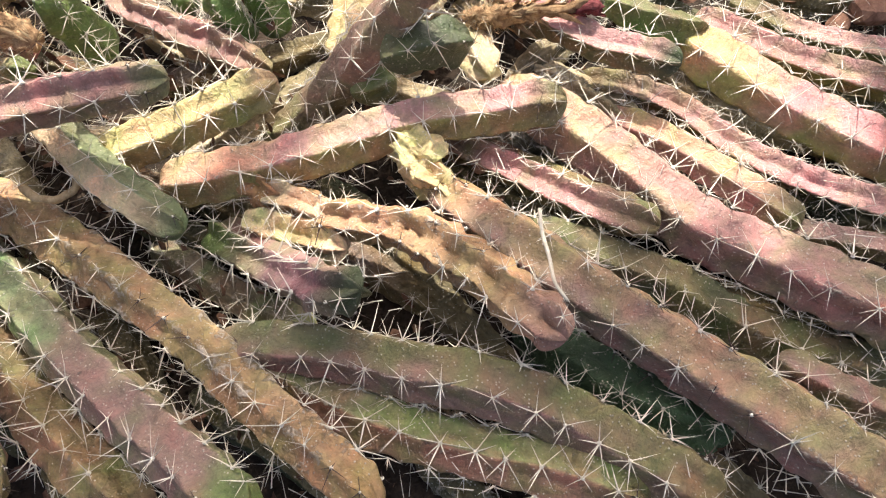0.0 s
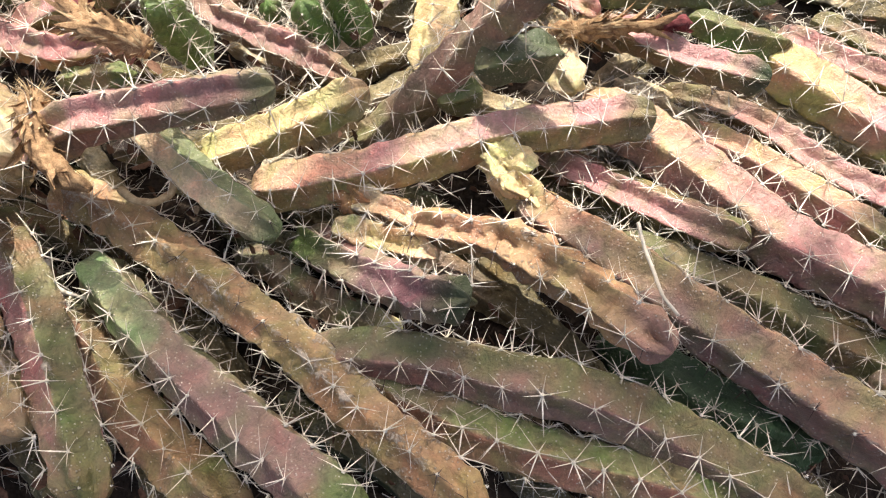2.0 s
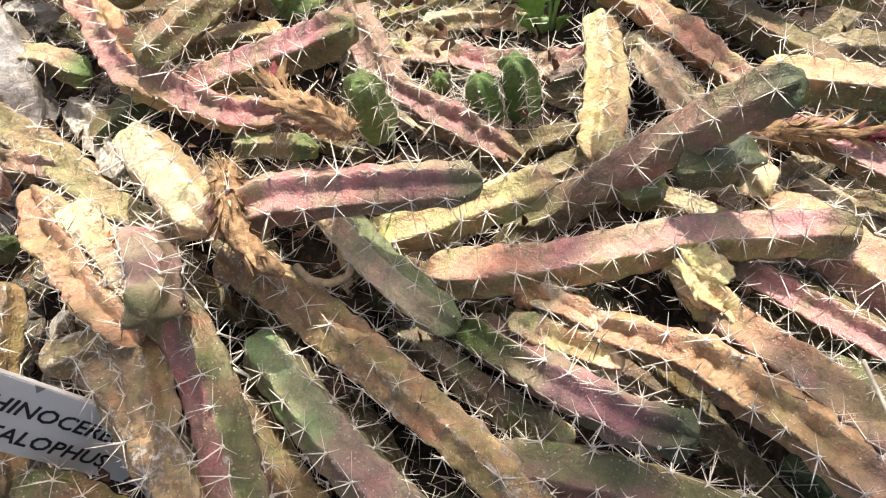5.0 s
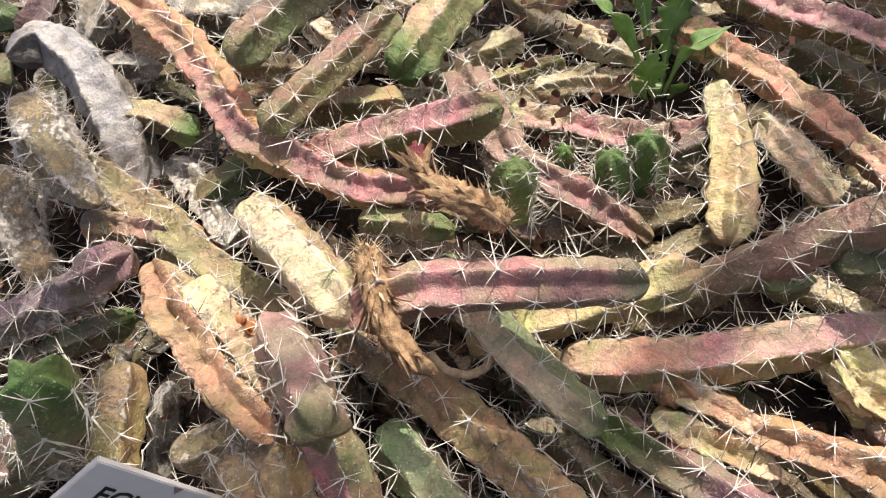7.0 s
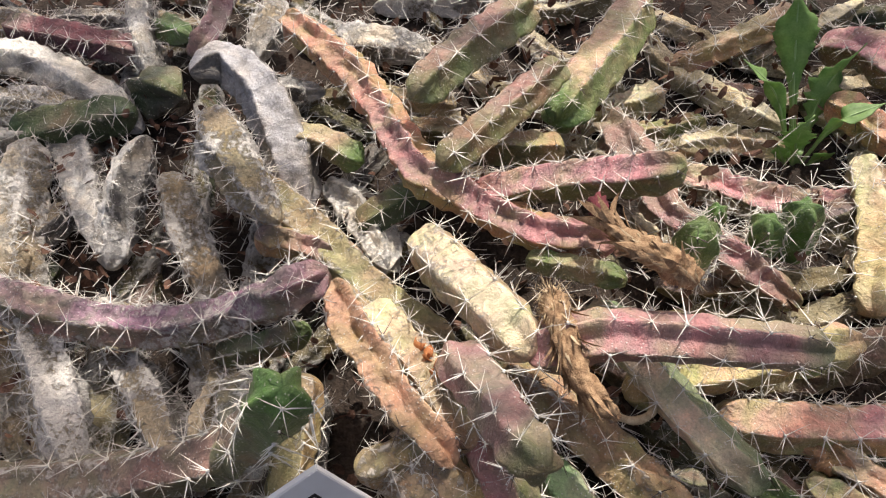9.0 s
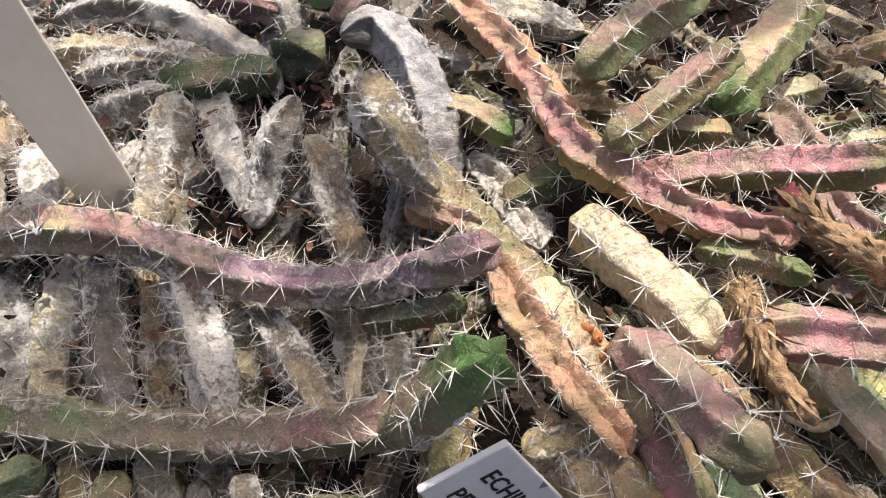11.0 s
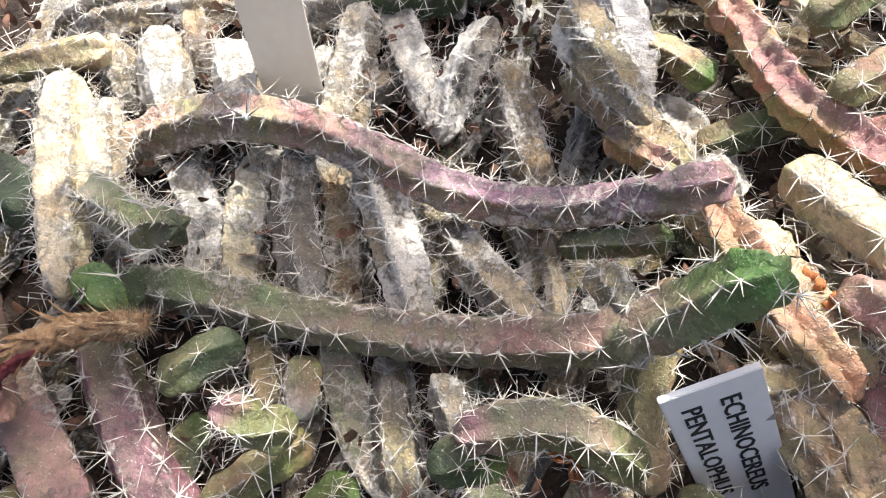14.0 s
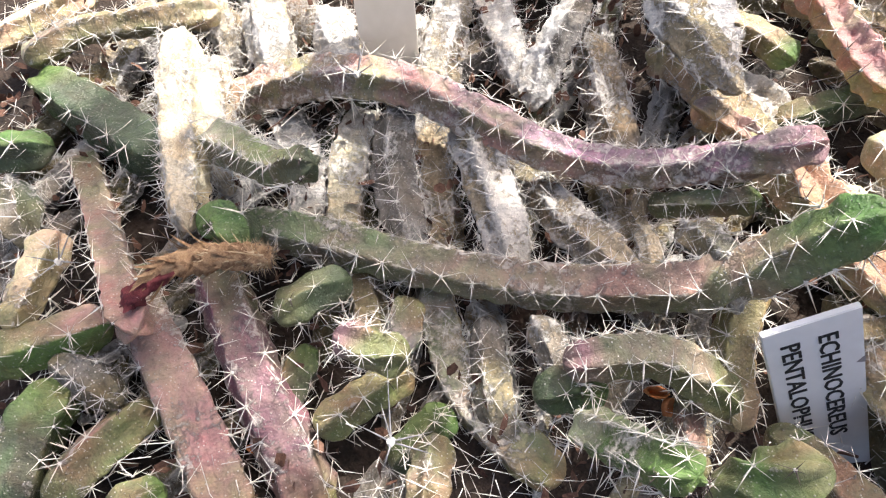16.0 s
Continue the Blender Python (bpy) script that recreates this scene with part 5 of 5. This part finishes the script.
# ---- crumpled stem ends ----
def crumpled_end(place, size, turn, tone, label, seed):
    """The dried end of a stem, collapsed into sharp folds."""
    bm = bmesh.new()
    bmesh.ops.create_icosphere(bm, subdivisions=5, radius=1.0)
    co = np.array([v.co for v in bm.verts])
    a, b, c = waves(co * 1.5 + seed), waves(co * 2.9 + seed * 2), waves(co * 6.5 + seed)
    rad = 0.62 + 0.75 * (1 - np.abs(a) * 2.2).clip(-0.4, 1) * 0.6 + 0.32 * (0.5 - np.abs(b)) + 0.1 * c
    co = co * rad[:, None] * np.array(size)
    me = bpy.data.meshes.new("dried_stem_end")
    for v, q in zip(bm.verts, co):
        v.co = q
    bm.to_mesh(me)
    bm.free()
    me.polygons.foreach_set("use_smooth", [True] * len(me.polygons))
    me.materials.append(SKIN)
    base = np.array(PALETTE[tone])
    tint = np.concatenate([base[None] * (1 + 0.25 * b[:, None]), np.full((len(co), 1), 0.35)], 1)
    me.attributes.new("tint", "FLOAT_COLOR", "POINT").data.foreach_set("color", tint.ravel())
    me.attributes.new("wear", "FLOAT", "POINT").data.foreach_set("value", (0.25 + 0.25 * a).clip(0, 1))
    me.attributes.new("run", "FLOAT_VECTOR", "POINT").data.foreach_set("vector", (co * 0.5).ravel())
    ob = new("dried_stem_end", me)
    ob.matrix_world = Matrix.Translation(Vector(place) / 1000) @ Euler(turn).to_matrix().to_4x4()
    return tagged(ob, label, "dried stem end", "crumpled stem ends")


crumpled_end((-52, 198, 36), (0.0175, 0.0125, 0.010), (0.3, 0.2, -0.9), "creamyel", "crumpled pale yellow dried end of a cactus stem", 2.3)
crumpled_end((-128, 187, 36), (0.0125, 0.0105, 0.010), (0.1, 0.5, -0.4), "orange", "crumpled orange dried end of a cactus stem", 7.7)


# ---- dry shreds, twigs, petals, gravel ----
def strand(name, points, r0, r1, mat, label, category, wobble=0.3, seed=0):
    p = [Vector(q) / 1000 for q in points]
    v, f = tube([q - p[0] for q in p], r0, r1, 0.0012, 8, wobble, seed)
    ob = new(name, mesh_of(name, v, f, [mat]))
    ob.location = p[0]
    return tagged(ob, label, category)


strand("dry_tendril", [(-236, 178, 64), (-228, 172, 63), (-217, 171, 62), (-210, 177, 62), (-212, 186, 64), (-215, 192, 62)], 0.0022, 0.0015, HAIR, "curled tan dry shred hooked between stems", "dry shred", 0.5, 3)
strand("dry_shred", [(-280, 151, 45), (-276, 142, 46), (-268, 135, 45), (-255, 131, 42)], 0.0022, 0.0008, TWIG, "pale curled dry root shred between stems beside the label", "dry shred", 0.6, 9)
strand("twig", [(5, 150, 52), (5, 137, 57), (7, 122, 60), (8, 109, 66), (12, 100, 68)], 0.0009, 0.0006, TWIG, "thin white curved dry twig lying across stems", "twig", 0.3, 5)
strand("twig", [(-486, 63, 33), (-482, 54, 34), (-470, 46, 36), (-455, 38, 40), (-443, 33, 41)], 0.0007, 0.0005, TWIG, "thin pale curved stalk lying on dead stems", "twig", 0.3, 6)
strand("twig", [(-652, 139, 66), (-644, 133, 74), (-640, 122, 78), (-644, 112, 74), (-650, 106, 70)], 0.0006, 0.0004, LITTER, "thin brown curled thread on a cream stem", "twig", 0.3, 7)


def petal(place, size, turn, label):
    """A curled dry petal."""
    rng = random.Random(int(size * 1e5))
    verts, faces = [], []
    for i in range(7):
        for j in range(5):
            u, w = i / 6 * 2 - 1, j / 4 * 2 - 1
            wide = size * 0.55 * math.sqrt(max(0.02, 1 - u * u))
            verts.append((u * size, w * wide, size * (1.1 * w * w + 0.3 * u * u + rng.uniform(-0.06, 0.06))))
    for i in range(6):
        for j in range(4):
            a = i * 5 + j
            faces.append((a, a + 1, a + 6, a + 5))
    ob = new("petal", mesh_of("petal", verts, faces, [PETAL]))
    ob.matrix_world = Matrix.Translation(Vector(place) / 1000) @ Euler(turn).to_matrix().to_4x4()
    so = ob.modifiers.new("thick", "SOLIDIFY")
    so.thickness = 0.0005
    return tagged(ob, label, "petal", "fallen petals")


petal((-386, 64, 56), 0.0055, (0.3, 0.2, 0.4), "curled orange dry petal resting on stems")
petal((-380, 60, 56), 0.0042, (0.8, -0.3, 1.9), "curled orange dry petal resting on stems")
for k, (dx, dy, dz) in enumerate(((0, 0, 0), (6, -3, 1), (-5, 3, 1), (10, -7, 0), (3, 5, 2), (13, -2, -1))):
    petal((-314 + dx, 172 + dy, 84 + dz), 0.0032 + 0.0002 * k, (0.5 * k, 0.9 - 0.3 * k, 1.3 * k), "small rust-red dry petal on an orange stem")
petal((-545, -46, 30), 0.0038, (0.4, 0.3, 0.2), "small orange flake lying between two stems")


def pebble(place, size, seed):
    bm = bmesh.new()
    bmesh.ops.create_icosphere(bm, subdivisions=2, radius=size)
    for v in bm.verts:
        v.co *= 1 + 0.25 * noise.noise(v.co / size * 1.1 + Vector((seed, 0, 0)))
        v.co.z *= 0.75
    me = bpy.data.meshes.new("pebble")
    bm.to_mesh(me)
    bm.free()
    me.materials.append(STONE)
    ob = new("pebble", me)
    ob.location = Vector(place) / 1000
    return tagged(ob, "rounded reddish-brown pebble on the soil", "pebble", "pebbles")


for k, (place, size) in enumerate((((64, 148, -10), 0.0062), ((204, 306, -6), 0.013), ((-23, 205, 12), 0.0045), ((145, 100, -24), 0.007), ((100, 121, -16), 0.006), ((160, 96, -28), 0.006), ((186, 300, -12), 0.007))):
    pebble(place, size, k * 3.1)


def loose_star(place, ways, label):
    """A dropped areole with long grey spines."""
    rng = random.Random(len(ways) * 5)
    pieces = [spine(Vector(w), Vector(w).length / 1000, 0.0006, 0.0, rng) for w in ways]
    v, f = merged(*pieces)
    f += [(9 * k, 9 * k + 1, 9 * ((k + 1) % len(ways))) for k in range(len(ways))]
    ob = new("spine_star", mesh_of("spine_star", v, f, [STAR_GREY]))
    ob.location = Vector(place) / 1000
    tagged(ob, label, "spines", "loose spine stars")
    bm = bmesh.new()
    bmesh.ops.create_icosphere(bm, subdivisions=2, radius=0.0022)
    for q in bm.verts:
        q.co *= 1 + 0.3 * noise.noise(q.co * 900)
    me = bpy.data.meshes.new("cushion")
    bm.to_mesh(me)
    bm.free()
    me.materials.append(WOOL)
    new("cushion", me).parent = ob
    return ob


loose_star((-477, -16, 61), ((-15, 24, 20), (17, 10, 12), (-16, -3, 8), (6, -14, 6), (-8, 8, 18), (22, 4, 4)), "grey star of long dead spines lying on green stems")
loose_star((-598, 141, 106), ((-4, 16, 10), (3, -14, 12), (12, 3, 10), (-12, -4, 8), (2, 6, 16)), "dark grey star of spines on a purple stem")
loose_star((-674, -28, 83), ((18, 4, 6), (-4, 18, 8), (-14, -8, 6), (4, -16, 6), (6, 6, 16)), "grey star of long dead spines on a green stem")


# ---- sow thistle ----
def thistle_leaf(root, base, mid, end, wide, fat_at, teeth, seed):
    """A toothed leaf blade along a curve, with a raised pale midrib."""
    b = [Vector(q) / 1000 for q in (base, mid, end)]
    line, at = spline(b, 0.0016)
    t, n, s = frames(line)
    side = s
    verts, faces = [], []
    total = at[-1]
    for i in range(len(line)):
        u = at[i] / total
        w = wide * (0.16 + 0.84 * math.exp(-((u - fat_at) / 0.21) ** 2)) * min(1, (1 - u) * 6 + 0.02)
        w *= 1 + (teeth + 0.04) * (1.1 * ((u * 11 + seed * 0.3) % 1.0) - 0.55)
        for k, f in enumerate((-1, -0.5, 0, 0.5, 1)):
            curl = 0.25 * f * f * w + 0.06 * w * math.sin(u * 30 + 2 * f)
            verts.append(Vector(line[i]) + Vector(side[i]) * w * f + Vector(n[i]) * curl)
    for i in range(len(line) - 1):
        for k in range(4):
            a = i * 5 + k
            faces.append((a, a + 1, a + 6, a + 5))
    ob = new("leaf", mesh_of("leaf", [v - Vector(root.location) for v in verts], faces, [LEAF]))
    ob.parent = root
    so = ob.modifiers.new("thick", "SOLIDIFY")
    so.thickness = 0.0004
    v, f = tube([q - Vector(root.location) for q in b], 0.0011, 0.0004, 0.003, 6)
    part("midrib", v, f, LEAF_RIB, ob, "pale green midrib")


def build_weed():
    root = tagged(new("sow_thistle"), "young green weed with toothed leaves growing between cactus stems", "weed")
    root.location = (-0.128, 0.392, 0.008)
    thistle_leaf(root, (-129, 393, 15), (-141, 420, 66), (-151, 437, 112), 0.0122, 0.78, 0.12, 1)
    thistle_leaf(root, (-131, 391, 18), (-153, 396, 68), (-176, 402, 88), 0.0066, 0.72, 0.04, 2)
    thistle_leaf(root, (-126, 394, 15), (-122, 414, 60), (-106, 428, 86), 0.0098, 0.62, 0.5, 3)
    thistle_leaf(root, (-125, 390, 18), (-116, 388, 56), (-93, 396, 68), 0.0072, 0.74, 0.05, 4)
    thistle_leaf(root, (-130, 388, 18), (-136, 380, 52), (-131, 383, 66), 0.0085, 0.6, 0.7, 5)
    thistle_leaf(root, (-131, 389, 12), (-140, 384, 30), (-146, 378, 44), 0.005, 0.6, 0.3, 6)
    thistle_leaf(root, (-124, 390, 12), (-117, 386, 28), (-112, 380, 40), 0.005, 0.6, 0.3, 7)
    v, f = tube([Vector((0, 0, -0.03)), Vector((0, 0, 0.005)), Vector((-0.001, -0.001, 0.02))], 0.004, 0.003, 0.003, 8, 0.2)
    part("stalk", v, f, LEAF_RIB, root)


build_weed()
